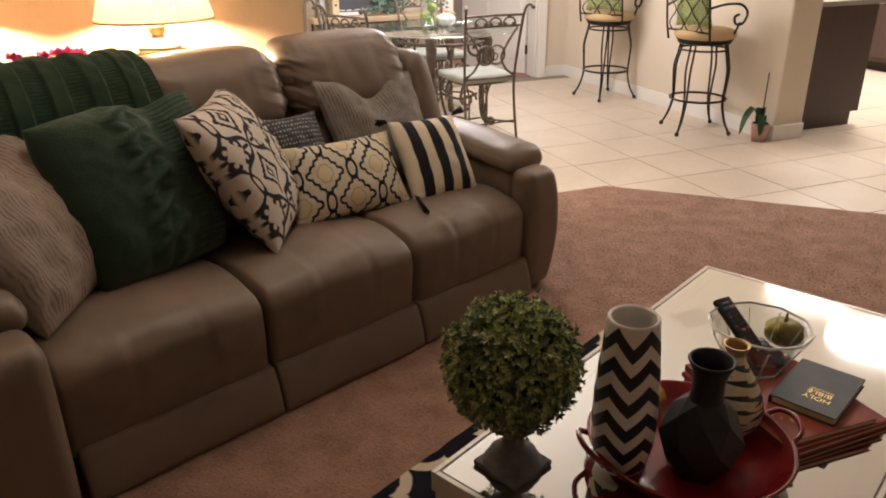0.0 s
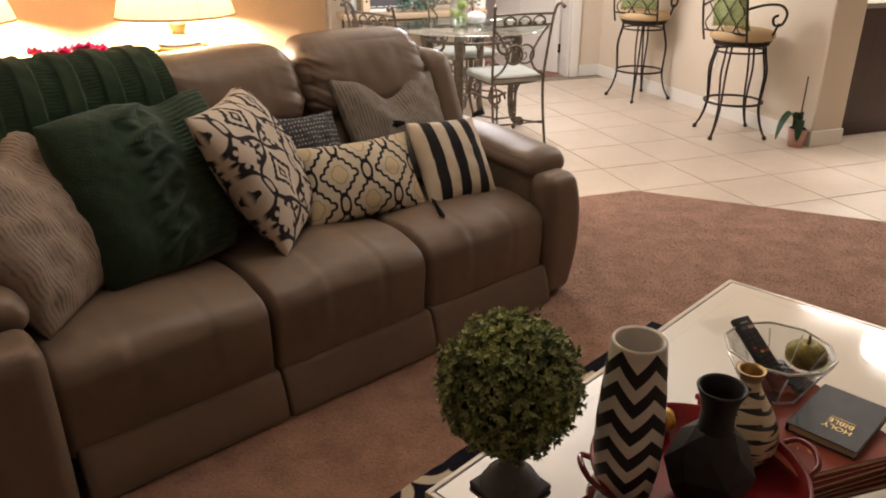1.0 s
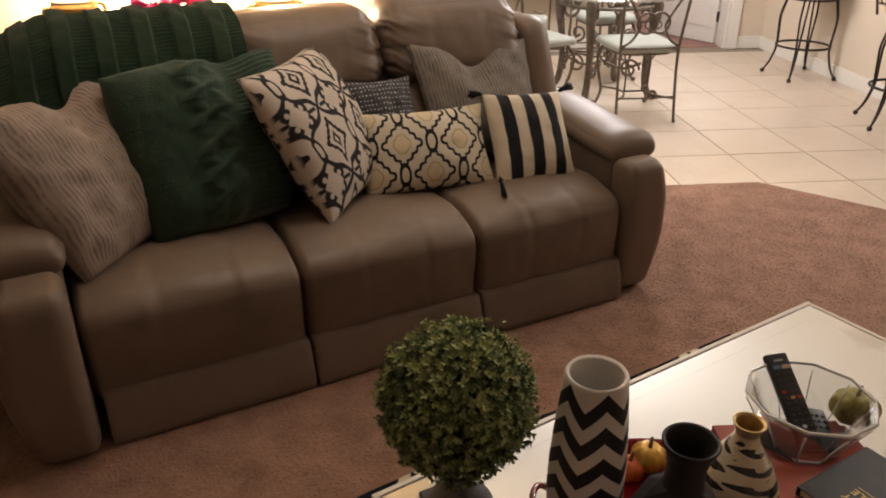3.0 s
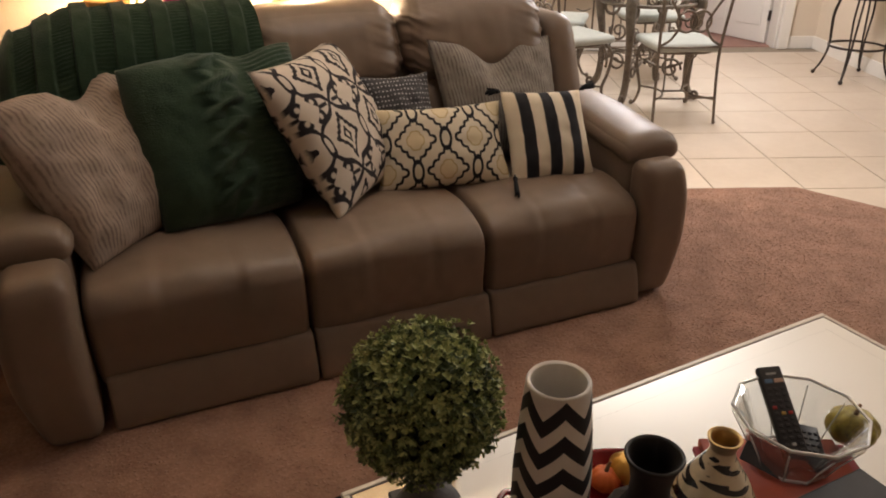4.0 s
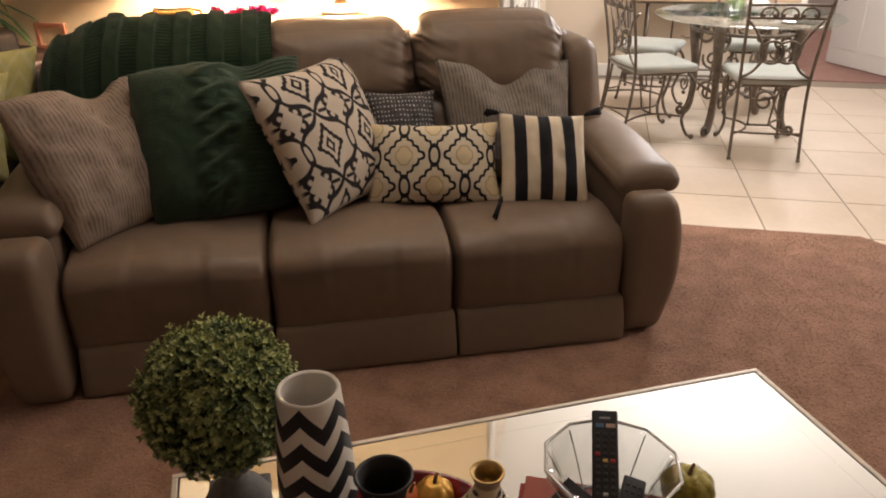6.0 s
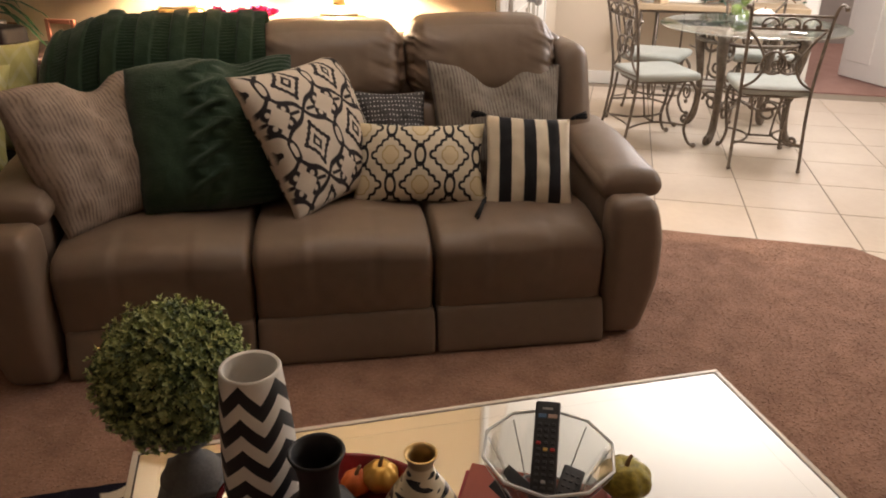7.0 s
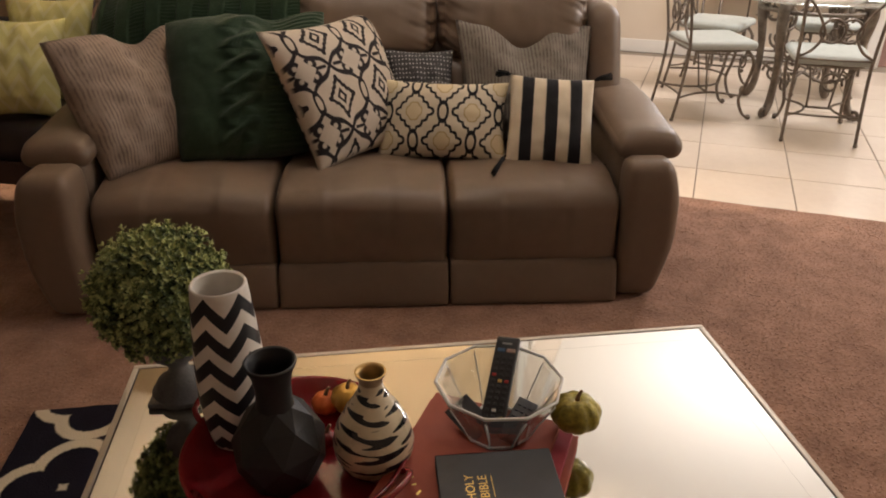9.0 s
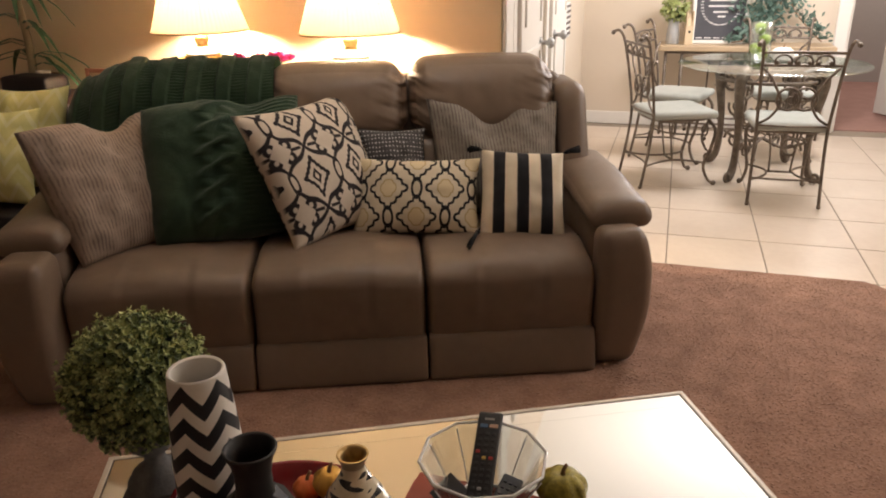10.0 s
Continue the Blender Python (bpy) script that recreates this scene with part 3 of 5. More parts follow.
for side in (-1, 0, 1):
    xc, hw = side * 0.593, 0.2955

    def seat_warp(p, q, xc=xc):
        x = p.x - xc
        gap = 0.2955 - abs(x)  # firmer side corners
        gap = gap * 0.42 if gap < 0.06 else (0.0252 + (gap - 0.06) * 1.387 if gap < 0.15 else gap)
        x = math.copysign(0.2955 - gap, x)
        p.x = xc + x * (1.07 if xc < -0.1 and x < 0 else 1.0)
        top = step(0.24, 0.42, p.z)
        if top > 0:
            p.z -= 0.034 * top * step(0.22, -0.05, p.y) ** 2
            p.z += top * (0.022 * (1 - (x / 0.30) ** 2) - 0.045 * step(0.12, 0.62, p.y))
            p.z -= 0.0028 * top * (crease(x, -0.10) + crease(x, 0.10)) * step(0.6, -0.1, p.y)
            p.z += 0.0015 * top * (crease(x, -0.125, 0.014) + crease(x, 0.125, 0.014)) * step(0.5, -0.1, p.y)
        if p.y < 0.1:
            mid = 1 - ((p.z - 0.31) / 0.16) ** 2
            p.y -= 0.022 * max(0, mid) * (1 - (abs(x) / 0.30) ** 4)
            p.y += 0.0030 * (crease(x, -0.10) + crease(x, 0.10)) * step(0.20, 0.34, p.z)
            p.y -= 0.0015 * (crease(x, -0.125, 0.014) + crease(x, 0.125, 0.014)) * step(0.20, 0.34, p.z)
        p.x += lumps(p, 9, 0.003)
        p.z += lumps(p, 7, 0.005) + lumps(p, 19, 0.0022)
        p.y += lumps(p, 11, 0.004) + lumps(p, 21, 0.002)
        return p

    sofa_part("seat_cushion", puff((xc - hw, -0.045, 0.118), (xc + hw, 0.60, 0.435), 0.06, seat_warp, 64))

    def foot_warp(p, q, xc=xc):
        if p.y < 0:
            p.y -= 0.010 * (1 - ((p.z - 0.1) / 0.09) ** 2) + 0.042 * (0.172 - p.z) / 0.156
        p.y += lumps(p, 8, 0.003)
        return p

    sofa_part("footrest_panel", puff((xc - hw + 0.002, -0.058, 0.016), (xc + hw - 0.002, 0.0, 0.172), 0.014, foot_warp, 14))

# near-black block that fills the space under the cushions
sofa_part("base", box(1.80, 0.80, 0.22, (0, 0.42, 0.15), 0.01), near_black, "near-black block under the seats")


def lean(p):
    """Tilts an upright block like the sofa's back."""
    p.y += 0.40 * (p.z - 0.45)
    return p


for x0, x1, high in ((-0.90, -0.303, 0.975), (-0.298, 0.285, 0.995), (0.288, 0.892, 1.008)):
    xc, hw = (x0 + x1) / 2, (x1 - x0) / 2

    def low_warp(p, q, xc=xc, hw=hw):
        if q.y < 0:
            p.y -= 0.03 * (1 - q.x ** 2) * (1 - q.z ** 2)
        p.y += lumps(p, 6, 0.006)
        return lean(p)

    def head_warp(p, q, xc=xc, hw=hw):
        if q.y < 0:
            p.y -= 0.035 * (1 - q.x ** 4) * (1 - 0.5 * q.z ** 2)
        edge = abs(q.x) ** 3
        p.y += (0.008 * math.sin(p.z * 95 + q.x * 4) + 0.006 * math.sin(p.z * 210 + q.x * 25 + xc * 9)) * edge * (1 - abs(q.z) ** 3) + lumps(p, 7, 0.006) + lumps(p, 17, 0.0035)
        p.y += 0.004 * math.sin(p.x * 170 + 9 * noise.noise((p.x * 5, p.z * 5, 3))) * step(0.55, 0.95, q.z) * step(0.3, 0.9, abs(q.x))
        p.z += 0.004 * edge * math.sin(p.z * 70) + 0.012 * (1 - q.x ** 2) * step(0.85, 1.0, p.z)
        p.y += 0.004 * (crease(p.x - xc, -0.11) + crease(p.x - xc, 0.11))
        return lean(p)

    sofa_part("back_cushion", puff((x0, 0.50, 0.40), (x1, 0.68, 0.735), 0.06, low_warp, 20))
    sofa_part("headrest", puff((x0, 0.475, 0.715), (x1, 0.72, high), 0.095, head_warp, 44))
sofa_part("back_panel", puff((-0.95, 0.60, 0.06), (0.95, 0.75, 0.94), 0.05, lambda p, q: lean(p), 10))

for s in (-1, 1):
    def width(z):
        return 0.188 * (0.72 + 0.28 * step(-0.04, 0.26, z)) - 0.035 * step(0.36, 0.56, z)

    def arm_warp(p, q, s=s):
        f = (p.x - 0.885) / 0.215
        p.x = 0.888 + f * (width(p.z) + 0.006)
        p.y += lumps(p, 6, 0.004)
        p.x = s * (p.x + lumps(p, 5, 0.003)) - (0.024 if s < 0 else 0.0)
        return p

    def front_warp(p, q, s=s):
        f = (p.x - 0.885) / 0.215
        p.x = 0.886 + f * (width(p.z) + 0.010)
        if q.y < -0.4:
            p.y -= 0.015 * (1 - ((p.z - 0.28) / 0.28) ** 2)
        p.x = s * p.x - (0.024 if s < 0 else 0.0)
        return p

    def pad_warp(p, q, s=s):
        p.z += 0.022 * (1 - q.x ** 2) * (1 if q.z > 0 else 0) + 0.035 * step(0.05, 0.5, p.y)
        if p.y < 0.1:
            p.z -= 0.020 * (1 - step(0.0, 0.1, p.y))
        p.z += lumps(p, 9, 0.003)
        p.x = s * p.x - (0.018 if s < 0 else 0.0)
        return p

    def wing_warp(p, q, s=s):
        p.x = s * p.x
        return lean(p)

    arms = []
    for name, bm in (("arm", puff((0.885, 0.03, 0.015), (1.10, 0.90, 0.525), 0.05, arm_warp, 16)),
                     ("arm_front", puff((0.885, -0.068 if s > 0 else -0.125, 0.015), (1.10, 0.055, 0.525), 0.050, front_warp, 18)),
                     ("arm_pad", puff((0.872, 0.035, 0.497), (1.112, 0.72, 0.575), 0.042, pad_warp, 18)),
                     ("wing", puff((0.885, 0.46, 0.35), (1.018, 0.75, 0.918), 0.065, wing_warp, 16))):
        if s < 0:
            bmesh.ops.reverse_faces(bm, faces=bm.faces)
        sofa_part(name, bm)

# ---- green throw over the sofa's back ----
path = curve([(0.472, 0.52), (0.530, 0.70), (0.585, 0.85), (0.645, 0.945), (0.745, 1.006), (0.875, 1.004), (0.970, 0.91), (0.990, 0.75), (0.985, 0.60)], 26)
path = [Vector((p.x, p.y)) for p in path]
bm = bmesh.new()
rows = []
NS, X0, X1 = 260, -1.16, -0.238
for k, p in enumerate(path):
    row = []
    f = k / (len(path) - 1)
    t = (path[min(k + 1, len(path) - 1)] - path[max(k - 1, 0)]).normalized()
    nrm = Vector((-t.y, t.x))
    for s in range(NS + 1):
        x = X0 + (X1 - X0) * s / NS
        w = x + 0.05 * (f - 0.4) + 0.012 * math.sin(f * 9)
        ph = ((w + 2) / 0.118) % 1.0
        rib = 0.012 * step(0.0, 0.05, ph) * (1 - step(0.46, 0.50, ph)) + (0.0028 * math.sin(f * 420 + 2 * math.sin(x * 9)) if ph > 0.52 else 0.0)
        out = 0.016 + rib + 0.006 * noise.noise((x * 8, f * 7, 1))
        drop = step(-0.93, -1.07, x)
        z = p.y - (0.07 * step(-0.80, -1.03, x) + 0.30 * step(-1.00, -1.16, x)) * step(0.50, 0.95, p.y) + nrm.y * out
        y = p.x + nrm.x * out + drop * 0.02
        x2 = x + (0.03 * step(-1.04, -1.145, x) if z > 0.8 else 0)
        row.append(bm.verts.new((x2, y, z + 0.004 * noise.noise((x * 30, f * 20, 2)))))
    rows.append(row)
for k in range(len(rows) - 1):
    for s in range(NS):
        bm.faces.new((rows[k][s], rows[k][s + 1], rows[k + 1][s + 1], rows[k + 1][s])).smooth = True
bmesh.ops.solidify(bm, geom=list(bm.faces), thickness=-0.012)
throw = single("throw_blanket", bm, knit_green, Matrix.Identity(4), "dark green ribbed knit throw draped over the sofa back", "blanket")


# ---- cushions ----
def pillow(name, tl, tr, bl, br, thick, material, label, group="cushions on the sofa", dent=0.0, dent_at=0.5, n=30, pinch=0.055, hook=None, wrinkle=0.006, p=2.4):
    """A stuffed cushion from its four corners; dent: how far its top edge is pressed in."""
    tl, tr, bl, br = (Vector(c) for c in (tl, tr, bl, br))
    mid = (tl + tr + bl + br) / 4
    nrm = ((tr - tl).normalized().cross((bl - tl).normalized())).normalized() * -1
    up = ((tl + tr) - (bl + br)).normalized()
    bm = bmesh.new()
    layer = bm.loops.layers.uv.new("UVMap")

    def at(s, t, sign):
        a, b = s * 2 - 1, t * 2 - 1
        q = bl.lerp(br, s).lerp(tl.lerp(tr, s), t)
        q = q + (mid - q) * pinch * ((1 - a * a) * b * b + (1 - b * b) * a * a) * 2.0
        fat = (max(0, 1 - abs(a) ** p) * max(0, 1 - abs(b) ** p)) ** 0.55
        d = dent * math.exp(-((s - dent_at) / 0.16) ** 2) * step(0.35, 1.0, t)
        q = q - up * d
        q = q + nrm * sign * fat * thick / 2 * (1 - (0.45 * d / dent if dent else 0) * t)
        w = wrinkle * noise.noise((s * 7 + thick * 50, t * 7, sign)) + 0.5 * wrinkle * noise.noise((s * 17, t * 15, sign + thick * 9))
        q = q + nrm * (w * min(1, fat * 2))
        if hook:
            q = q + nrm * hook(s, t) * (1 if sign > 0 else 0)
        return q

    grids = []
    for sign in (1, -1):
        grids.append([[bm.verts.new(at(i / n, j / n, sign)) if sign > 0 or (0 < i < n and 0 < j < n) else grids[0][j][i] for i in range(n + 1)] for j in range(n + 1)])
    for g, flip in zip(grids, (False, True)):
        for j in range(n):
            for i in range(n):
                vs = [g[j][i], g[j][i + 1], g[j + 1][i + 1], g[j + 1][i]]
                uv = [(i / n, j / n), ((i + 1) / n, j / n), ((i + 1) / n, (j + 1) / n), (i / n, (j + 1) / n)]
                if flip:
                    vs.reverse(), uv.reverse()
                f = bm.faces.new(vs)
                f.smooth = True
                for loop, c in zip(f.loops, uv):
                    loop[layer].uv = c
    return single(name, bm, material, Matrix.Identity(4), label, "cushion", group)


def cable(s, t):
    """A thick plait down the middle, smooth knit on one side and knit rows on the other."""
    x = (s - 0.46) / 0.17
    rows = 0.0028 * math.sin(t * 190 + 3 * s) * step(0.62, 0.70, s)
    if abs(x) < 1:
        a, ph = math.sin(t * 20) * 0.52, math.cos(t * 20)
        one, two = math.exp(-((x - a) / 0.36) ** 2), math.exp(-((x + a) / 0.36) ** 2)
        over = one * (1.0 + 0.35 * ph) if ph > 0 else one * 0.65
        under = two * (1.0 - 0.35 * ph) if ph < 0 else two * 0.65
        return 0.019 * max(over, under) * (1 - abs(x) ** 6) + 0.0016 * math.sin((t + 0.35 * x * math.copysign(1, ph)) * 150) * max(over, under)
    return rows


pillow("throw_pillow", (-1.065, 0.245, 0.868), (-0.705, 0.665, 0.872), (-0.862, 0.085, 0.43), (-0.575, 0.40, 0.44), 0.22, woven_tan, "taupe woven cushion leaning on the sofa arm", dent=0.065, dent_at=0.60, wrinkle=0.020, p=2.8, pinch=-0.005)
pillow("throw_pillow", (-0.712, 0.480, 0.890), (-0.150, 0.635, 0.903), (-0.655, 0.23, 0.44), (-0.215, 0.34, 0.44), 0.25, knit_green2, "dark green cable knit cushion", dent=0.030, dent_at=0.66, hook=cable, n=150, p=4.0, pinch=-0.02)
pillow("throw_pillow", (-0.352, 0.286, 0.892), (0.026, 0.700, 0.904), (-0.150, 0.112, 0.436), (0.19, 0.46, 0.44), 0.20, ikat_fabric, "linen cushion embroidered with black medallions", wrinkle=0.010, pinch=0.045)
pillow("throw_pillow", (0.075, 0.585, 0.772), (0.345, 0.585, 0.765), (0.09, 0.48, 0.55), (0.355, 0.48, 0.55), 0.11, dotted_fabric, "small charcoal cushion with silver beads", wrinkle=0.008)
pillow("throw_pillow", (0.352, 0.618, 0.874), (0.900, 0.652, 0.842), (0.38, 0.43, 0.44), (0.86, 0.43, 0.44), 0.17, woven_grey, "grey woven cushion with a pressed-in top", dent=0.085, dent_at=0.47, wrinkle=0.014, p=2.0, pinch=0.03)
pillow("throw_pillow", (0.072, 0.434, 0.690), (0.540, 0.383, 0.684), (0.042, 0.298, 0.428), (0.520, 0.215, 0.430), 0.13, trellis_fabric, "cream lumbar cushion with a black trellis print", pinch=0.040)
strip = pillow("throw_pillow", (0.545, 0.386, 0.715), (0.848, 0.335, 0.702), (0.508, 0.190, 0.424), (0.820, 0.146, 0.426), 0.13, striped_fabric, "cream and black striped cushion with corner tassels", pinch=0.022)
for c, way in (((0.512, 0.190, 0.468), (-0.034, -0.075, -0.004)), ((0.545, 0.386, 0.715), (-0.03, 0.0, 0.006)), ((0.848, 0.335, 0.702), (0.035, 0.0, 0.012)), ((0.820, 0.146, 0.430), (0.03, 0.01, 0.0))):
    a, w = Vector(c), Vector(way)
    strands = [ball(0.009, a + w * 0.4, 10)]
    for k in range(14):
        o = Vector((math.cos(k * 2.4), math.sin(k * 2.4), math.cos(k * 1.7))) * (0.004 + 0.007 * (k % 4) / 3)
        strands.append(tube([a, a + w * 0.6 + o * 0.5, a + w * 1.7 + o + Vector((0, 0, -0.008))], 0.0032, 5))
    part("tassel", join(*strands), black_yarn, strip, "black yarn tassel")

# ---- coffee table ----
TAB = pose(0.236, -1.244, 0.0, 0, 0, 4.8)
TW, TD, TZ = 1.335, 0.712, 0.388
table = thing("coffee_table", TAB @ pose(0, 0, 0.02), "mirror-topped coffee table with a champagne frame", "coffee table")


def frame_rect(w, d, band, z0, z1, r=0.0):
    a = box(w, band, z1 - z0, (0, d / 2 - band / 2, (z0 + z1) / 2), r)
    b = box(w, band, z1 - z0, (0, -d / 2 + band / 2, (z0 + z1) / 2), r)
    c = box(band, d - 2 * band, z1 - z0, (w / 2 - band / 2, 0, (z0 + z1) / 2), r)
    e = box(band, d - 2 * band, z1 - z0, (-w / 2 + band / 2, 0, (z0 + z1) / 2), r)
    return join(a, b, c, e)


DZ = -0.02
part("rim", frame_rect(TW, TD, 0.012, TZ - 0.048 + DZ, TZ + DZ, 0.002), silver_frame, table, "champagne metal rim")
part("inlay", frame_rect(TW - 0.024, TD - 0.024, 0.004, TZ - 0.03 + DZ, TZ - 0.002 + DZ), line_mat, table, "thin dark inlay line")
part("border", frame_rect(TW - 0.032, TD - 0.032, 0.042, TZ - 0.03 + DZ, TZ - 0.001 + DZ), mirror, table, "bevelled mirror border")
part("mirror_top", box(TW - 0.1162, TD - 0.1162, 0.02, (0, 0, TZ - 0.0112 + DZ)), mirror, table, "mirror glass top")
part("underframe", box(TW - 0.03, TD - 0.03, 0.02, (0, 0, TZ - 0.045 + DZ), 0.0), silver_frame, table)
for sx in (-1, 1):
    for sy in (-1, 1):
        part("leg", box(0.05, 0.05, TZ - 0.065, (sx * (TW / 2 - 0.03), sy * (TD / 2 - 0.03), (TZ - 0.03) / 2 + DZ), 0.004), silver_frame, table)

# rug under the table
bm = bmesh.new()
layer = bm.loops.layers.uv.new("UVMap")
RW, RD = 1.95, 1.55
nx, ny = 60, 50
grid = [[bm.verts.new((RW * (i / nx - 0.5), RD * (j / ny - 0.5), 0.0)) for i in range(nx + 1)] for j in range(ny + 1)]
for j in range(ny):
    for i in range(nx):
        f = bm.faces.new((grid[j][i], grid[j][i + 1], grid[j + 1][i + 1], grid[j + 1][i]))
        for loop, (a, b) in zip(f.loops, ((0, 0), (1, 0), (1, 1), (0, 1))):
            loop[layer].uv = ((i + a) / nx, (j + b) / ny)
edge = [grid[0][i] for i in range(nx + 1)] + [grid[j][nx] for j in range(1, ny + 1)] + [grid[ny][i] for i in range(nx - 1, -1, -1)] + [grid[j][0] for j in range(ny - 1, 0, -1)]
for vert in bm.verts:
    vert.co.z = 0.011 + 0.002 * noise.noise((vert.co.x * 6, vert.co.y * 6, 3))
for vert in edge:
    vert.co.x += 0.006 * noise.noise((vert.co.x * 40, vert.co.y * 40, 0))
    vert.co.y += 0.006 * noise.noise((vert.co.x * 40, vert.co.y * 40, 8))
low = [bm.verts.new((e.co.x, e.co.y, 0.0)) for e in edge]
for k in range(len(edge)):
    bm.faces.new((edge[k], low[k], low[(k + 1) % len(edge)], edge[(k + 1) % len(edge)]))
rug = single("rug", bm, rug_mat, pose(0.135, -1.325, 0.0145, 0, 0, 4.7), "navy black rug with a cream quatrefoil lattice", "rug")

# ---- things on the coffee table ----
# topiary
topi = thing("topiary", pose(-0.324, -1.047, TZ), "round boxwood topiary in a grey stone urn", "potted plant")
prof = [(0.0, 0.0), (0.062, 0.0), (0.062, 0.012), (0.052, 0.018), (0.05, 0.03), (0.026, 0.046), (0.02, 0.062), (0.026, 0.074), (0.046, 0.088), (0.057, 0.112), (0.058, 0.135), (0.054, 0.15), (0.060, 0.157), (0.060, 0.163), (0.05, 0.163), (0.047, 0.15), (0.0, 0.148)]
prof = [(a * 0.98, b * 1.12) for a, b in prof]
part("urn", lathe(prof, 48, shape=lambda a, k, r, z: (r * (1 + (0.035 * math.cos(a * 20) if 0.083 < z < 0.162 else 0)), z)), urn_mat, topi, "grey fluted stone urn")
part("urn_foot", box(0.115, 0.115, 0.012, (0, 0, 0.006), 0.003), urn_mat, topi)
rnd = random.Random(4)
# plain ball, coloured dark for the shade behind the foliage
part("core", ball(0.100, (-0.008, 0.004, 0.240), 20), core_shade, topi)


def leaves(count, seed, lo, hi, size, centre, flat=1.0):
    bm = bmesh.new()
    r = random.Random(seed)
    c = Vector(centre)
    for k in range(count):
        z = r.uniform(-1, 1)
        a = r.uniform(0, 2 * math.pi)
        d = Vector((math.sqrt(1 - z * z) * math.cos(a), math.sqrt(1 - z * z) * math.sin(a), z))
        lump = 1 + 0.13 * noise.noise(d * 3.5) + 0.07 * noise.noise(d * 9)
        tip = c + d * r.uniform(lo, hi) * lump
        side = d.orthogonal().normalized()
        for s in range(4):
            turn = Matrix.Rotation(s * math.pi / 2 + r.uniform(0, 1), 3, d) @ side
            way = (d * r.uniform(0.5, 1.5) + turn).normalized()
            across = way.cross(d).normalized()
            ln, wd = size * r.uniform(0.7, 1.2), size * 0.27
            lift = d * size * 0.10
            v0, v1, v2, v3 = (bm.verts.new(q) for q in (tip, tip + way * ln * 0.5 + across * wd + lift, tip + way * ln, tip + way * ln * 0.5 - across * wd + lift))
            mid = bm.verts.new(tip + way * ln * 0.5)
            bm.faces.new((v0, v1, mid)), bm.faces.new((v1, v2, mid)), bm.faces.new((v2, v3, mid)), bm.faces.new((v3, v0, mid))
    return bm


part("foliage", leaves(2600, 5, 0.094, 0.128, 0.013, (-0.008, 0.004, 0.240)), leaf_mat, topi, "small dark green leaves")
part("foliage", leaves(2000, 6, 0.106, 0.134, 0.0115, (-0.008, 0.004, 0.243)), leaf_light, topi, "pale green young leaves")

# red tray
tray = thing("tray", pose(-0.05, -1.285, TZ), "round glossy red tray under three vases", "tray")
prof = [(0.0, 0.004), (0.12, 0.004), (0.125, 0.0), (0.15, 0.0), (0.165, 0.006), (0.19, 0.03), (0.203, 0.052), (0.207, 0.055), (0.203, 0.058), (0.197, 0.054), (0.182, 0.032), (0.16, 0.014), (0.12, 0.010), (0.0, 0.010)]
part("dish", lathe(prof, 64), red_glaze, tray)
for s in (0, 180):
    m = pose(0, 0, 0, 0, 0, s - 35)
    bm = tube(curve([(0.195, -0.05, 0.048), (0.222, -0.04, 0.066), (0.232, 0, 0.074), (0.222, 0.04, 0.066), (0.195, 0.05, 0.048)], 6), 0.006, 10)
    part("handle", bm, red_glaze, tray, "", m)

# vases
zig = thing("vase", pose(-0.172, -1.203, TZ + 0.0105), "tall white vase with black chevron bands", "vase", "vases on the tray")
prof = [(0.0, 0.0), (0.046, 0.0), (0.052, 0.006), (0.060, 0.05), (0.064, 0.10), (0.063, 0.16), (0.059, 0.22), (0.0535, 0.28), (0.050, 0.315), (0.0495, 0.324), (0.047, 0.328), (0.0425, 0.325), (0.041, 0.31), (0.044, 0.25), (0.05, 0.12), (0.045, 0.02), (0.0, 0.015)]
prof = [(a, b * 1.03) for a, b in prof]
part("body", lathe(prof[:12], 64), zig_ceramic, zig)
part("lining", lathe(prof[11:], 64), white_glaze, zig)
blk = thing("vase", pose(-0.073, -1.319, TZ + 0.0105), "matt black faceted vase with a flared neck", "vase", "vases on the tray")
prof = [(0.0, 0.0), (0.055, 0.0), (0.078, 0.045), (0.084, 0.085), (0.062, 0.135), (0.034, 0.165)]
bm = lathe(prof, 7, shape=lambda a, k, r, z: (r, z))
for k, vert in enumerate(bm.verts):
    row = k // 7
    if row % 2:
        vert.co = Matrix.Rotation(math.pi / 7, 3, "Z") @ vert.co
bmesh.ops.triangulate(bm, faces=list(bm.faces))
smooth(bm, False)
part("body", bm, black_ceramic, blk)
part("neck", lathe([(0.034, 0.158), (0.031, 0.175), (0.030, 0.20), (0.035, 0.228), (0.043, 0.246), (0.0445, 0.250), (0.042, 0.253), (0.038, 0.249), (0.028, 0.215), (0.026, 0.17), (0.0, 0.16)], 40), black_ceramic, blk)
zeb = thing("vase", pose(0.090, -1.294, TZ + 0.0105), "cream zebra-striped bottle vase", "vase", "vases on the tray")
prof = [(0.0, 0.0), (0.045, 0.0), (0.056, 0.008), (0.071, 0.040), (0.073, 0.062), (0.066, 0.092), (0.050, 0.125), (0.034, 0.15), (0.0235, 0.17), (0.020, 0.182), (0.0215, 0.192), (0.0265, 0.203), (0.0275, 0.207), (0.025, 0.208), (0.020, 0.202), (0.016, 0.185), (0.015, 0.16), (0.0, 0.155)]
part("body", lathe(prof[:13], 56), zebra_ceramic, zeb)
part("lining", lathe(prof[12:], 40), brass, zeb, "tarnished gold lining")


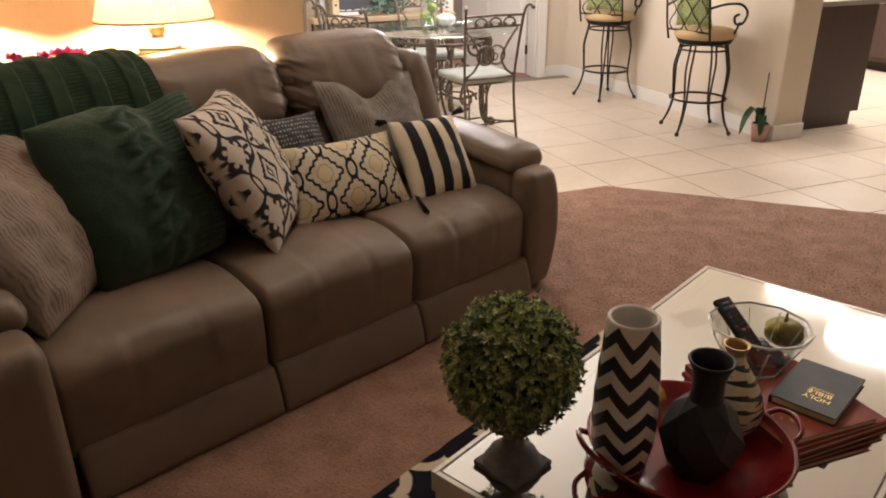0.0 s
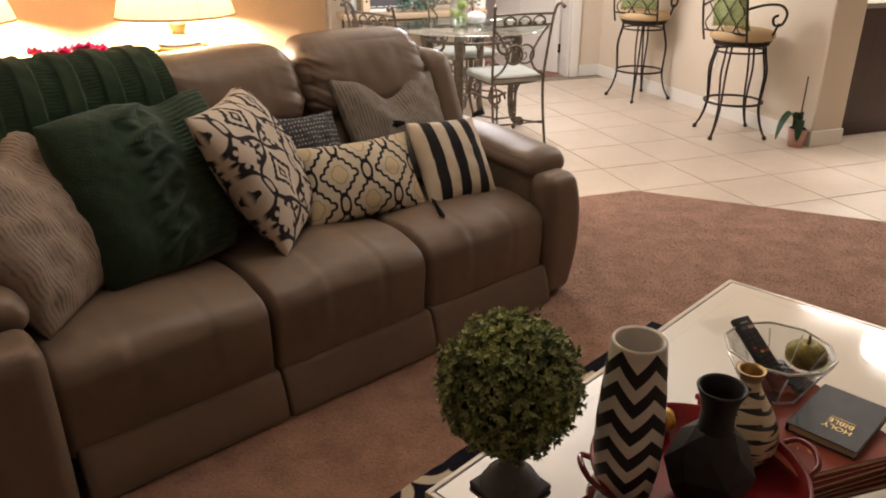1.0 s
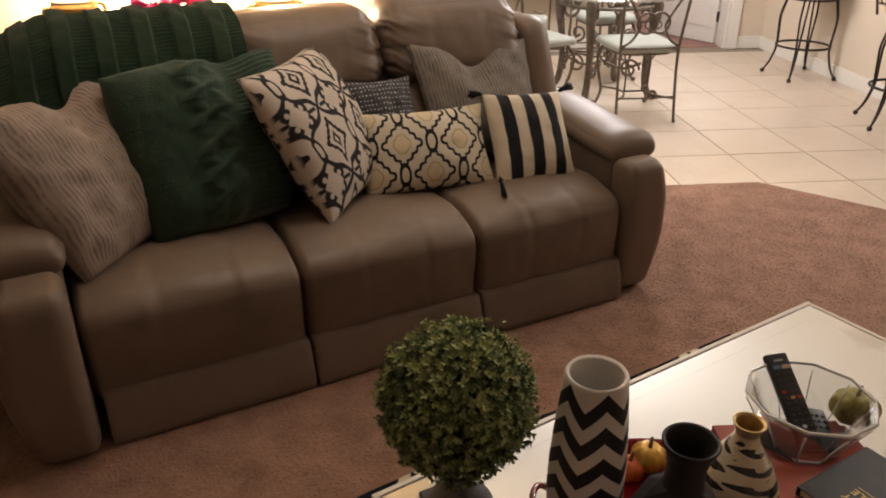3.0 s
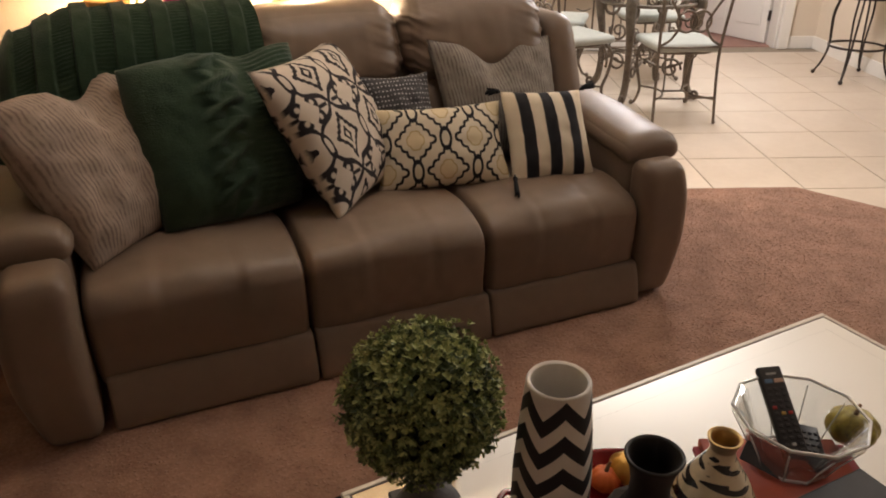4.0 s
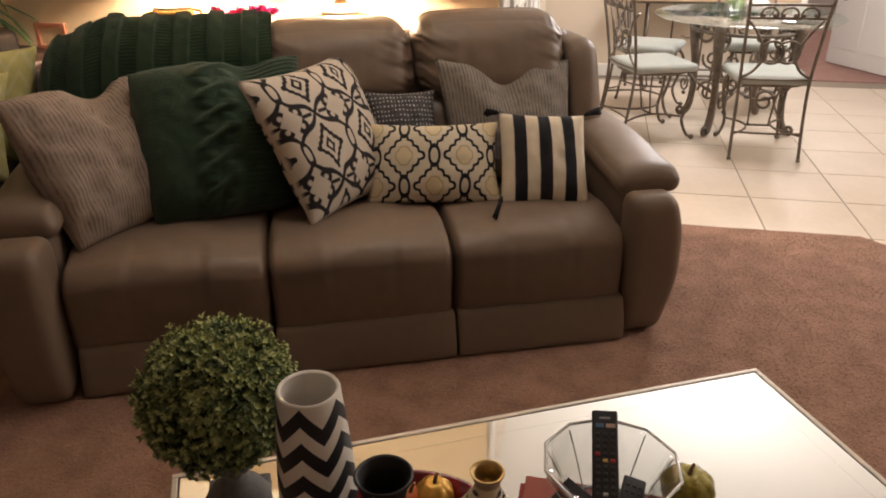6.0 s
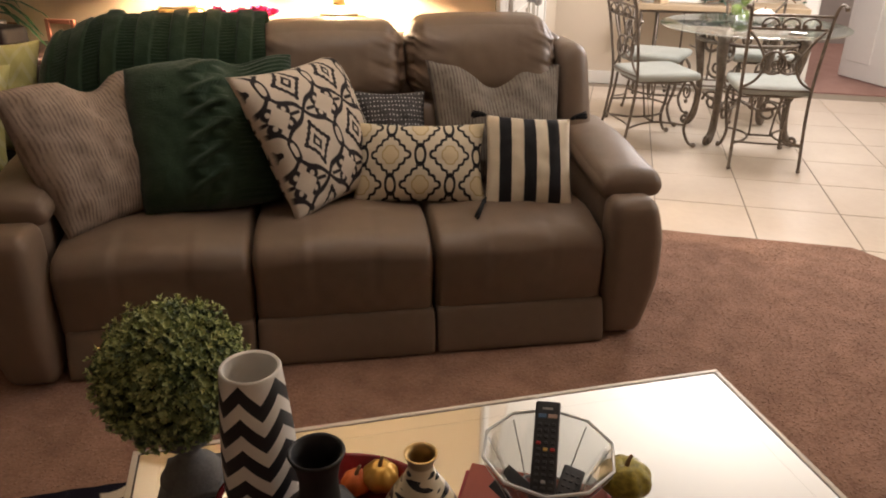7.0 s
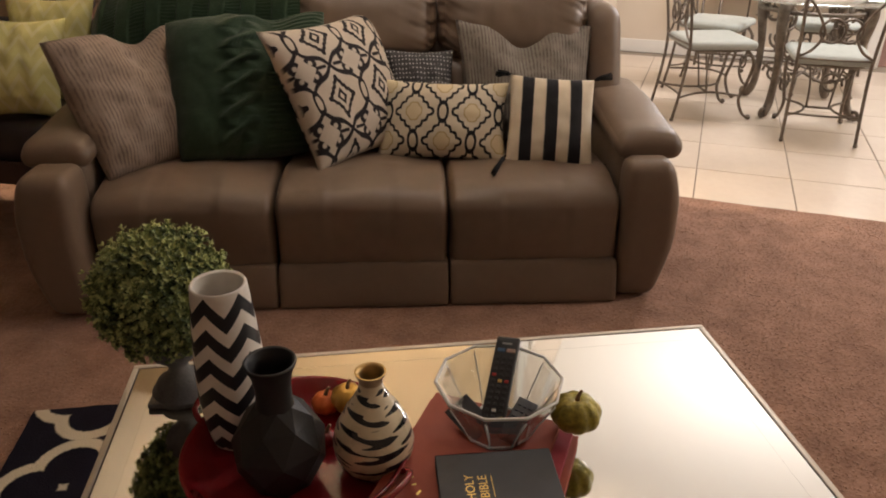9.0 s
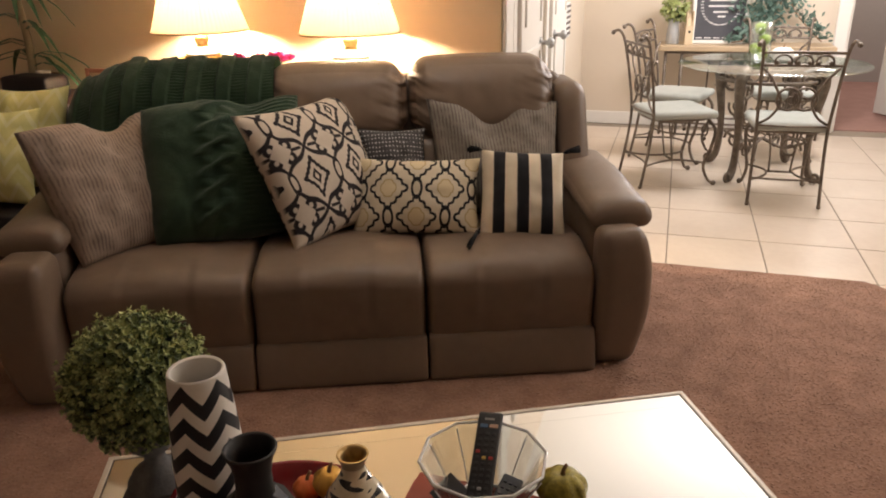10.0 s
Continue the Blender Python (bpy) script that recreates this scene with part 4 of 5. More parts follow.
def gourd(m, r, material, label, squash=0.75, stem=wood_mid):
    g = thing("pumpkin", m, label, "pumpkin", "ornamental pumpkins")
    n = 11
    prof = [(r * math.sin(math.pi * k / n) * (1.0 if 0 < k < n else 0.15), r * squash * (1 - math.cos(math.pi * k / n)) - (0.16 * r if k == n else 0)) for k in range(n + 1)]
    part("body", lathe(prof, 48, shape=lambda a, k, rr, z: (rr * (0.90 + 0.10 * abs(math.cos(a * 4))), z + 0.0 * a)), material, g)
    part("stem", tube(curve([(0, 0, 2 * r * squash * 0.86), (0.002, 0, 2 * r * squash + 0.004), (0.008, 0.002, 2 * r * squash + 0.014)], 4), 0.004, 7, taper=lambda t: 1.2 - 0.5 * t), stem, g, "dry stem")
    return g


gourd(pose(-0.012, -1.140, TZ + 0.0115), 0.030, orange_mat, "small orange pumpkin on the red tray")
gourd(pose(0.032, -1.142, TZ + 0.016, 0, 0, 20), 0.036, gold_gourd, "small gold pumpkin on the red tray", 0.8)
gourd(pose(-0.002, -1.240, TZ + 0.0115), 0.022, red_glaze, "tiny red pumpkin on the red tray")

# books
BK = pose(0.262, -1.330, 0, 0, 0, -24)
z = TZ + 0.0005
for k, (w, d, h, cloth, turn, label) in enumerate(((0.295, 0.325, 0.014, book_red, 3, "rust red hardback book at the bottom of the pile"), (0.290, 0.325, 0.012, book_crimson, 1.5, "crimson hardback book in the pile"), (0.255, 0.325, 0.016, book_red, 0, "rust red hardback book on top of the pile"))):
    b = thing("book", BK @ pose(0.024 - 0.012 * k, 0, z, 0, 0, turn), label, "book", "pile of books")
    part("back_board", box(w, d, 0.0025, (0, 0, 0.00125), 0.0008, 1), cloth, b)
    part("front_board", box(w, d, 0.0025, (0, 0, h - 0.00125), 0.0008, 1), cloth, b)
    part("spine", box(0.004, d, h, (-w / 2 - 0.0005, 0, h / 2), 0.0012, 1), cloth, b)
    part("page_block", box(w - 0.008, d - 0.008, h - 0.005, (0.0, 0, h / 2)), page_mat, b, "cream page edges")
    z += h + 0.0004
ztop = z
for k, (x, y, s) in enumerate(((-0.085, -0.075, 0.014), (-0.07, -0.09, 0.008), (-0.055, -0.105, 0.012), (-0.09, -0.11, 0.006))):
    part("gilt_mark", box(s, s * 0.35, 0.0006, (x, y, 0.0162), rot=pose(0, 0, 0, 0, 0, 40 * k)), gilt, b, "worn gilt stamp")
bib = thing("book", pose(0.305, -1.402, ztop + 0.0003, 0, 0, 3), "grey leatherette bible with gold lettering", "book")
part("back_board", box(0.205, 0.138, 0.003, (0, 0, 0.0015), 0.001, 1), bible_mat, bib)
part("front_board", box(0.205, 0.138, 0.003, (0, 0, 0.0185), 0.001, 1), bible_mat, bib)
part("spine", box(0.205, 0.004, 0.020, (0, 0.0695, 0.010), 0.0015, 1), bible_mat, bib)
part("page_block", box(0.198, 0.130, 0.0145, (0, -0.001, 0.010)), page_mat, bib, "page edges")
for word, x in (("HOLY", -0.050), ("BIBLE", -0.027)):
    cu = bpy.data.curves.new("lettering", "FONT")
    cu.body, cu.size, cu.align_x, cu.align_y, cu.extrude = word, 0.022, "CENTER", "CENTER", 0.0002
    tmp = new("lettering", cu)
    me = bpy.data.meshes.new_from_object(tmp.evaluated_get(bpy.context.evaluated_depsgraph_get()))
    bpy.data.objects.remove(tmp)
    me.materials.append(gilt)
    tx = new("lettering", me)
    tx.parent, tx["label"] = bib, "gold stamped title"
    tx.matrix_basis = pose(x, -0.012, 0.0203, 0, 0, 90)
part("gilt_rule", box(0.0012, 0.05, 0.0004, (-0.012, -0.012, 0.0202)), gilt, bib)

# glass bowl with remotes
bowl = thing("glass_bowl", pose(0.320, -1.245, ztop + 0.0005), "faceted clear glass bowl holding remotes", "bowl")
prof = [(0.0, 0.0), (0.062, 0.0), (0.066, 0.003), (0.085, 0.045), (0.113, 0.094), (0.118, 0.108), (0.115, 0.112), (0.106, 0.108), (0.076, 0.046), (0.054, 0.018), (0.0, 0.016)]
bm = lathe(prof, 10)
smooth(bm, False)
bmesh.ops.bevel(bm, geom=[e for e in bm.edges if abs(e.verts[0].co.z - e.verts[1].co.z) > 0.02], offset=0.0045, segments=3, affect="EDGES")
bo = part("bowl_glass", bm, bowl_glass, bowl)
bo.visible_shadow = False


def bowl_ring(r, z):
    return [(r * math.cos(k * math.pi / 5), r * math.sin(k * math.pi / 5), z) for k in range(10)]


# added whitish tubes draw the highlights along rim, foot and facets
part("rim", tube(bowl_ring(0.1165, 0.111), 0.0030, 8, True), edge_glint, bowl, "whitish tube for the glint along the glass rim")
part("foot_ring", tube(bowl_ring(0.063, 0.0035), 0.0030, 8, True), edge_glint, bowl)
for a, b, c in zip(bowl_ring(0.066, 0.004), bowl_ring(0.085, 0.045), bowl_ring(0.1145, 0.098)):
    part("facet_edge", tube([a, b, c], 0.0013, 6), edge_glint, bowl)


def remote(m, ln, w, label, keys=True):
    r = thing("remote_control", m, label, "remote control", "remotes in the bowl")
    part("case", box(w, ln, 0.016, (0, 0, 0), 0.004, 3), plastic, r)
    if not keys:
        for k in range(12):
            part("key", box(0.007, 0.005, 0.003, ((k % 3 - 1) * 0.011, ln * 0.3 - (k // 3) * 0.014, 0.0085), 0.001, 1), key_mat, r)
        return r
    part("maker_plate", box(w * 0.42, 0.004, 0.0006, (0, ln * 0.42, 0.0083)), key_mark, r)
    part("key", box(0.015, 0.008, 0.002, (-0.009, ln * 0.345, 0.0088), 0.0008, 1), blue_key, r, "blue key")
    part("key", box(0.017, 0.008, 0.002, (0.010, ln * 0.345, 0.0088), 0.0008, 1), pale_key, r, "pale key")
    for k in range(36):
        i, j = k % 3, k // 3
        mat = red_key if (j == 3 and i == 0) or (j == 4 and i == 2) else gilt if (j == 4 and i == 1) else key_mark if (j == 9 and i == 1) else key_mat
        part("key", box(0.0085, 0.0065, 0.0022, ((i - 1) * 0.013, ln * 0.26 - j * 0.0118, 0.0088), 0.001, 1), mat, r)
    return r


ra = Vector((0.302, -1.285, ztop + 0.020))
rb = Vector((0.354, -1.126, ztop + 0.124))
way = (rb - ra).normalized()
rx = way.cross(Vector((0, 0.2, 1))).normalized()
rz = rx.cross(way).normalized()
rm = Matrix((rx, way, rz)).transposed().to_4x4()
rm.translation = (ra + rb) / 2
remote(rm, 0.195, 0.046, "long black television remote leaning in the bowl")
remote(pose(0.357, -1.258, ztop + 0.026, 12, 10, -30), 0.10, 0.04, "short black remote lying in the bowl", False)
single("card", box(0.055, 0.085, 0.003, (0, 0, 0), 0.001, 1), bible_mat, pose(0.268, -1.240, ztop + 0.022, 15, -25, 30), "grey card lying in the glass bowl", "card")
gourd(pose(0.467, -1.250, ztop + 0.0005), 0.049, glitter, "olive glitter pumpkin beside the bowl", 0.72)
vent = thing("ceiling_vent", pose(4.95, 1.17, HIGH - 0.001, 0, 0, HOUSE), "white slatted air vent in the ceiling", "vent")
part("vent_frame", frame_rect(0.36, 0.26, 0.03, -0.012, 0.0, 0.002), white_paint, vent)
for k in range(8):
    part("slat", box(0.30, 0.019, 0.004, (0, -0.088 + 0.025 * k, -0.006)), white_paint, vent)

# ---- carpet pile: tufts over the open carpet ----
rng = np.random.default_rng(5)
gx, gy = np.meshgrid(np.arange(-1.9, 3.3, 0.011), np.arange(-1.2, 1.6, 0.011))
pts = np.stack([gx.ravel(), gy.ravel()], 1) + rng.uniform(-0.006, 0.006, (gx.size, 2))
rel = pts - np.array([corner.x, corner.y])
keep = (rel @ np.array([vv.x, vv.y]) < -0.012) & (rel @ np.array([-dd.y, dd.x]) < -0.012)
keep &= ~((np.abs(pts[:, 0]) < 0.88) & (pts[:, 1] > 0.02) & (pts[:, 1] < 0.85))
ca, sa = math.cos(radians(4.7)), math.sin(radians(4.7))
loc = (pts - np.array([0.135, -1.305])) @ np.array([[ca, -sa], [sa, ca]])
keep &= ~((np.abs(loc[:, 0]) < 0.985) & (np.abs(loc[:, 1]) < 0.785))
pts = pts[keep]
n = len(pts)
ang = rng.uniform(0, 2 * np.pi, n)
rad, high = rng.uniform(0.0065, 0.0095, n), rng.uniform(0.0011, 0.0030, n)
tipo = rng.normal(0, 0.004, (n, 2))
co = np.zeros((n, 4, 3))
for k in range(3):
    co[:, k, 0] = pts[:, 0] + rad * np.cos(ang + k * 2.094)
    co[:, k, 1] = pts[:, 1] + rad * np.sin(ang + k * 2.094)
    co[:, k, 2] = 0.0135
co[:, 3, :2], co[:, 3, 2] = pts + tipo, 0.0135 + high
base = np.arange(n)[:, None] * 4
faces = np.concatenate([base + np.array([[0, 1, 3]]), base + np.array([[1, 2, 3]]), base + np.array([[2, 0, 3]])])
me = bpy.data.meshes.new("carpet_tufts")
me.from_pydata(co.reshape(-1, 3).tolist(), [], faces.tolist())
me.materials.append(tuft_mat)
tufts = new("carpet_tufts", me)
tufts.parent = carpet
tagged(tufts, "", "", "", "stuff")

# ---- lamp table behind the sofa ----
con = thing("sofa_table", hm(-0.85, 1.20, 0.014), "brown wooden console table behind the sofa", "console table")
part("top", box(1.55, 0.36, 0.03, (0, 0, 0.770), 0.006), wood_mid, con)
part("apron", box(1.45, 0.30, 0.09, (0, 0, 0.710), 0.003), wood_mid, con)
for x in (-0.70, 0.70):
    for y in (-0.14, 0.14):
        part("leg", box(0.045, 0.045, 0.665, (x, y, 0.3325), 0.004), wood_mid, con)


def table_lamp(m):
    lampo = thing("table_lamp", m, "lit table lamp with a pleated cream shade and urn base", "lamp", "pair of table lamps")
    prof = [(0.0, 0.0), (0.075, 0.0), (0.078, 0.012), (0.060, 0.02), (0.050, 0.03), (0.062, 0.07), (0.080, 0.12), (0.092, 0.165), (0.088, 0.18), (0.060, 0.195), (0.035, 0.21), (0.028, 0.23), (0.028, 0.235)]
    part("base", lathe(prof, 32), brass, lampo, "bronze and cream urn base")
    part("shoulder", lathe([(0.030, 0.200), (0.083, 0.186), (0.086, 0.192), (0.05, 0.212), (0.032, 0.226)], 32), white_glaze, lampo, "cream glazed shoulder")
    part("collar", lathe([(0.026, 0.222), (0.022, 0.235), (0.030, 0.243), (0.036, 0.262), (0.032, 0.276), (0.018, 0.282), (0.012, 0.30), (0.0, 0.302)], 28), brass, lampo, "brass collar")
    for s in (-1, 1):
        part("handle", tube(curve([(s * 0.075, 0, 0.10), (s * 0.115, 0, 0.125), (s * 0.118, 0, 0.165), (s * 0.085, 0, 0.175)], 6), 0.007, 8), brass, lampo)
    part("stem", tube([(0, 0, 0.28), (0, 0, 0.545)], 0.006, 8), brass, lampo)
    prof = [(0.232, 0.300), (0.222, 0.335), (0.206, 0.385), (0.188, 0.44), (0.168, 0.495), (0.150, 0.545)]
    sh = part("shade", lathe(prof, 192, shape=lambda a, k, r, z: (r * (1 + 0.006 * math.sin(a * 64)), z)), shade_mat, lampo, "glowing pleated cream shade")
    part("trim", tube([(0.232 * math.cos(k * math.pi / 32), 0.232 * math.sin(k * math.pi / 32), 0.300) for k in range(64)], 0.0045, 6, True), tan_fabric, sh, "tan braid")
    part("trim", tube([(0.150 * math.cos(k * math.pi / 32), 0.150 * math.sin(k * math.pi / 32), 0.545) for k in range(64)], 0.004, 6, True), tan_fabric, sh)
    for k in range(8):
        a = k * math.pi / 4
        part("rib", tube([(r * 0.993 * math.cos(a), r * 0.993 * math.sin(a), z) for r, z in prof], 0.0016, 5), iron, sh)
    part("bulb", ball(0.032, (0, 0, 0.435), 14), glow, lampo, "lit bulb")
    return lampo


glow = bpy.data.materials.new("lit bulb")
glow.use_nodes = True
gb = glow.node_tree.nodes["Principled BSDF"]
gb.inputs["Emission Color"].default_value, gb.inputs["Emission Strength"].default_value = (1.0, 0.72, 0.42, 1), 6.0
one = table_lamp(pose(0.050, 1.24, 0.785))
copy_thing(one, pose(-0.697, 1.575, 0.785, 0, 0, 15))

# pink flowers between the lamps
fl = thing("flower_arrangement", pose(-0.36, 1.33, 0.800), "bright pink silk flowers in a small pot", "flowers")
part("pot", lathe([(0, 0), (0.045, 0), (0.06, 0.09), (0.062, 0.10), (0.055, 0.10), (0, 0.09)], 24), white_glaze, fl)
r = random.Random(8)
for k in range(15):
    c = Vector((-0.125 + 0.0175 * k, r.uniform(-0.04, 0.04), 0.150 + r.uniform(-0.02, 0.022)))
    part("stalk", tube(curve([(0, 0, 0.09), (c.x * 0.5, c.y * 0.5, 0.14), tuple(c)], 4), 0.002, 5), plant_leaf, fl)
    bm = bmesh.new()
    for s in range(9):
        a, t = s * 2.4, 0.35 + 0.6 * (s / 9)
        d = Vector((math.cos(a) * t, math.sin(a) * t, 0.9 - 0.5 * t)).normalized()
        e = d.cross(Vector((0, 0, 1))).normalized()
        w, ln = 0.020, 0.036
        q = [bm.verts.new(c + v) for v in (Vector(), d * ln * 0.5 + e * w, d * ln + Vector((0, 0, 0.006)), d * ln * 0.5 - e * w)]
        bm.faces.new(q).smooth = True
    part("blossom", bm, petal, fl, "pink petals")


# ---- dining set ----
def iron_chair():
    """Origin on the floor under the seat; the sitter faces +y."""
    c = thing("dining_chair", Matrix.Identity(4), "bronze wrought-iron dining chair with a sage seat pad", "chair", "chairs round the glass table")

    def seat_warp(p, q):
        f = 1.0 - 0.10 * step(0.1, -0.25, p.y)
        p.x *= f
        p.z += 0.012 * (1 - q.x ** 2) * (1 - q.y ** 2) * (1 if q.z > 0 else 0)
        return p

    part("seat_pad", puff((-0.215, -0.20, 0.435), (0.215, 0.22, 0.485), 0.024, seat_warp, 14), seat_fabric, c, "sage green seat pad")
    ringp = [(0.19 * math.copysign(abs(math.cos(a)) ** 0.6, math.cos(a)), 0.01 + 0.19 * math.copysign(abs(math.sin(a)) ** 0.6, math.sin(a)), 0.430) for a in [k * math.pi / 16 for k in range(32)]]
    part("seat_frame", tube(ringp, 0.009, 8, True), iron, c)
    for s in (-1, 1):
        post = curve([(s * 0.195, -0.255, 0.006), (s * 0.190, -0.215, 0.25), (s * 0.190, -0.200, 0.45), (s * 0.200, -0.225, 0.66), (s * 0.212, -0.262, 0.86), (s * 0.220, -0.285, 0.930), (s * 0.232, -0.312, 0.952), (s * 0.243, -0.335, 0.940)], 6)
        part("back_post", tube(post, 0.0095, 8), iron, c)
        part("finial", ball(0.015, (s * 0.245, -0.338, 0.936), 12), iron, c)
        part("foot", ball(0.013, (s * 0.195, -0.256, 0.0125), 10, 0.9), iron, c)
        leg = curve([(s * 0.165, 0.170, 0.43), (s * 0.188, 0.215, 0.36), (s * 0.180, 0.200, 0.24), (s * 0.165, 0.170, 0.13), (s * 0.178, 0.200, 0.04), (s * 0.190, 0.232, 0.016)], 6)
        part("front_leg", tube(leg, 0.010, 8, taper=lambda t: 1.15 - 0.25 * t), iron, c)
        part("foot", ball(0.017, (s * 0.190, 0.238, 0.0165), 10), iron, c)
        part("leg_scroll", tube(spiral((s * 0.150, 0.16, 0.36), 0.05, 0.012, 60 if s > 0 else 120, 1.3 * -s, "xz"), 0.006, 6), iron, c)
        part("leg_scroll", ball(0.013, (s * 0.150, 0.165, 0.30), 8), iron, c)
        # bowed inner line of the back
        bow = curve([(s * 0.200, -0.212, 0.80), (s * 0.150, -0.222, 0.745), (s * 0.100, -0.216, 0.66), (s * 0.082, -0.210, 0.60), (s * 0.125, -0.203, 0.52), (s * 0.190, -0.200, 0.478)], 6)
        part("back_bow", tube(bow, 0.008, 7), iron, c)
        part("back_ring", tube([(s * 0.044 + 0.062 * math.cos(a), -0.214 + 0.006 * s, 0.625 + 0.062 * math.sin(a)) for a in [k * math.pi / 14 for k in range(28)]], 0.0075, 7, True), iron, c)
        part("back_ring", tube(spiral((s * 0.03, -0.212, 0.62), 0.042, 0.01, 90, 1.2 * s, "xz"), 0.005, 6), iron, c)
        part("side_stretcher", tube(curve([(s * 0.192, -0.225, 0.150), (s * 0.10, -0.10, 0.148), (s * 0.075, 0.0, 0.15), (s * 0.10, 0.09, 0.148), (s * 0.167, 0.175, 0.145)], 5), 0.007, 7), iron, c)
        part("brace", tube(curve([(s * 0.06, 0.0, 0.15), (s * 0.07, -0.02, 0.30), (s * 0.10, -0.03, 0.43)], 5), 0.006, 6), iron, c)
    part("cross_stretcher", tube([(-0.075, 0, 0.15), (0.075, 0, 0.15)], 0.007, 7), iron, c)
    part("back_stretcher", tube(curve([(-0.191, -0.228, 0.165), (0, -0.190, 0.150), (0.191, -0.228, 0.165)], 6), 0.006, 7), iron, c)
    part("top_rail", tube(curve([(-0.214, -0.268, 0.885), (0, -0.285, 0.890), (0.214, -0.268, 0.885)], 6), 0.008, 7), iron, c)
    part("mid_rail", tube(curve([(-0.208, -0.250, 0.815), (0, -0.268, 0.818), (0.208, -0.250, 0.815)], 6), 0.008, 7), iron, c)
    part("seat_rail", tube(curve([(-0.190, -0.205, 0.472), (0, -0.222, 0.472), (0.190, -0.205, 0.472)], 6), 0.006, 7), iron, c)
    for x in (-0.105, 0.0, 0.105):
        arch = [(x + 0.044 * math.cos(a), -0.274 + 0.16 * x * x, 0.836 + 0.038 * math.sin(a)) for a in [k * math.pi / 12 - 0.5 for k in range(17)]]
        part("arch_scroll", tube(arch, 0.0065, 6), iron, c)
        for s in (-1, 1):
            part("scroll_drop", ball(0.012, (x + s * 0.030, -0.270, 0.832), 8), iron, c)
    return c


chair = iron_chair()
chair.matrix_basis = pose(2.582, 1.860, 0.0, 0, 0, -20)
copy_thing(chair, pose(2.055, 2.310, 0.0, 0, 0, -88))
copy_thing(chair, pose(2.330, 2.930, 0.0, 0, 0, -128))
copy_thing(chair, pose(3.070, 2.830, 0.0, 0, 0, 165))

tb = thing("dining_table", pose(2.72, 2.37, 0.0, 0, 0, -11), "round glass dining table on a bronze scrolled iron base", "dining table")
tg = part("glass_top", lathe([(0.0, 0.722), (0.575, 0.722), (0.583, 0.726), (0.583, 0.731), (0.578, 0.735), (0.0, 0.735)], 96), glass_green, tb, "round green-tinted glass top")
tg.visible_shadow = False
for k in range(4):
    m = pose(0, 0, 0, 0, 0, 45 + 90 * k)
    leg = curve([(0.29, 0, 0.715), (0.35, 0, 0.67), (0.352, 0, 0.58), (0.325, 0, 0.42), (0.312, 0, 0.25), (0.325, 0, 0.10), (0.36, 0, 0.035), (0.38, 0, 0.03)], 6)
    g = part("table_leg", tube(leg, 0.028, 10, taper=lambda t: 1.25 - 0.55 * t + 0.15 * math.sin(t * 9)), iron, tb, "", m)
    part("foot_scroll", tube(spiral((0.385, 0, 0.042), 0.030, 0.008, -90, 1.2, "xz"), 0.011, 8), iron, g)
    part("knee_scroll", tube(spiral((0.27, 0, 0.585), 0.085, 0.018, 10, 1.5, "xz"), 0.011, 7), iron, g)
    part("knee_scroll", tube(spiral((0.20, 0, 0.42), 0.07, 0.015, 20, -1.5, "xz"), 0.009, 7), iron, g)
    part("leaf_knuckle", ball(0.034, (0.345, 0, 0.60), 10, 1.5), iron, g)
    part("low_scroll", tube(spiral((0.20, 0, 0.20), 0.075, 0.018, 0, 1.4, "xz"), 0.009, 7), iron, g)
    part("stretcher", tube(curve([(0.28, 0, 0.25), (0.15, 0, 0.20), (0.0, 0, 0.24)], 6), 0.010, 7), iron, g)
for z, rr in ((0.715, 0.30), (0.645, 0.33)):
    part("apron_ring", tube([(rr * math.cos(k * math.pi / 24), rr * math.sin(k * math.pi / 24), z) for k in range(48)], 0.012, 8, True), iron, tb)
for k in range(16):
    a = k * math.pi / 8
    m = pose(0.315 * math.cos(a), 0.315 * math.sin(a), 0.68, 0, 0, math.degrees(a) + 90)
    part("apron_scroll", tube(spiral((0, 0, 0), 0.034, 0.010, 90, 1.3 if k % 2 else -1.3, "xz", 14), 0.007, 6), iron, tb, "", m)

# centrepiece
vs = thing("glass_vase", pose(2.655, 2.43, 0.7358), "tall clear glass vase filled with green apples", "vase")
g = part("cylinder", lathe([(0.0, 0.0), (0.066, 0.0), (0.068, 0.004), (0.068, 0.25), (0.066, 0.252), (0.064, 0.25), (0.064, 0.01), (0.0, 0.008)], 40), vase_glass, vs)
g.visible_shadow = False
for k, (x, y, z) in enumerate(((0.02, 0.0, 0.05), (-0.026, 0.012, 0.085), (0.022, -0.008, 0.14), (-0.008, 0.01, 0.21))):
    ap = thing("apple", pose(2.655 + x, 2.43 + y, 0.7358 + z - 0.036), "green apple in the glass vase", "apple", "apples in the vase")
    prof = [(0.0, 0.006), (0.012, 0.0), (0.027, 0.012), (0.036, 0.036), (0.033, 0.056), (0.018, 0.068), (0.006, 0.063), (0.0, 0.058)]
    part("fruit", lathe(prof, 24), apple_mat, ap)
    part("stem", tube([(0, 0, 0.058), (0.004, 0, 0.076)], 0.0016, 5), wood_mid, ap)
g = gourd(pose(2.80, 2.40, 0.7358), 0.075, white_glaze, "white ceramic pumpkin on the glass table", 0.62)
pe = thing("pinecone_bowl", pose(2.86, 2.50, 0.7358), "white dish with brown and cream potpourri", "dish")
part("dish", lathe([(0, 0), (0.05, 0), (0.09, 0.03), (0.092, 0.034), (0.086, 0.032), (0.045, 0.008), (0, 0.008)], 32), white_glaze, pe)
r = random.Random(3)
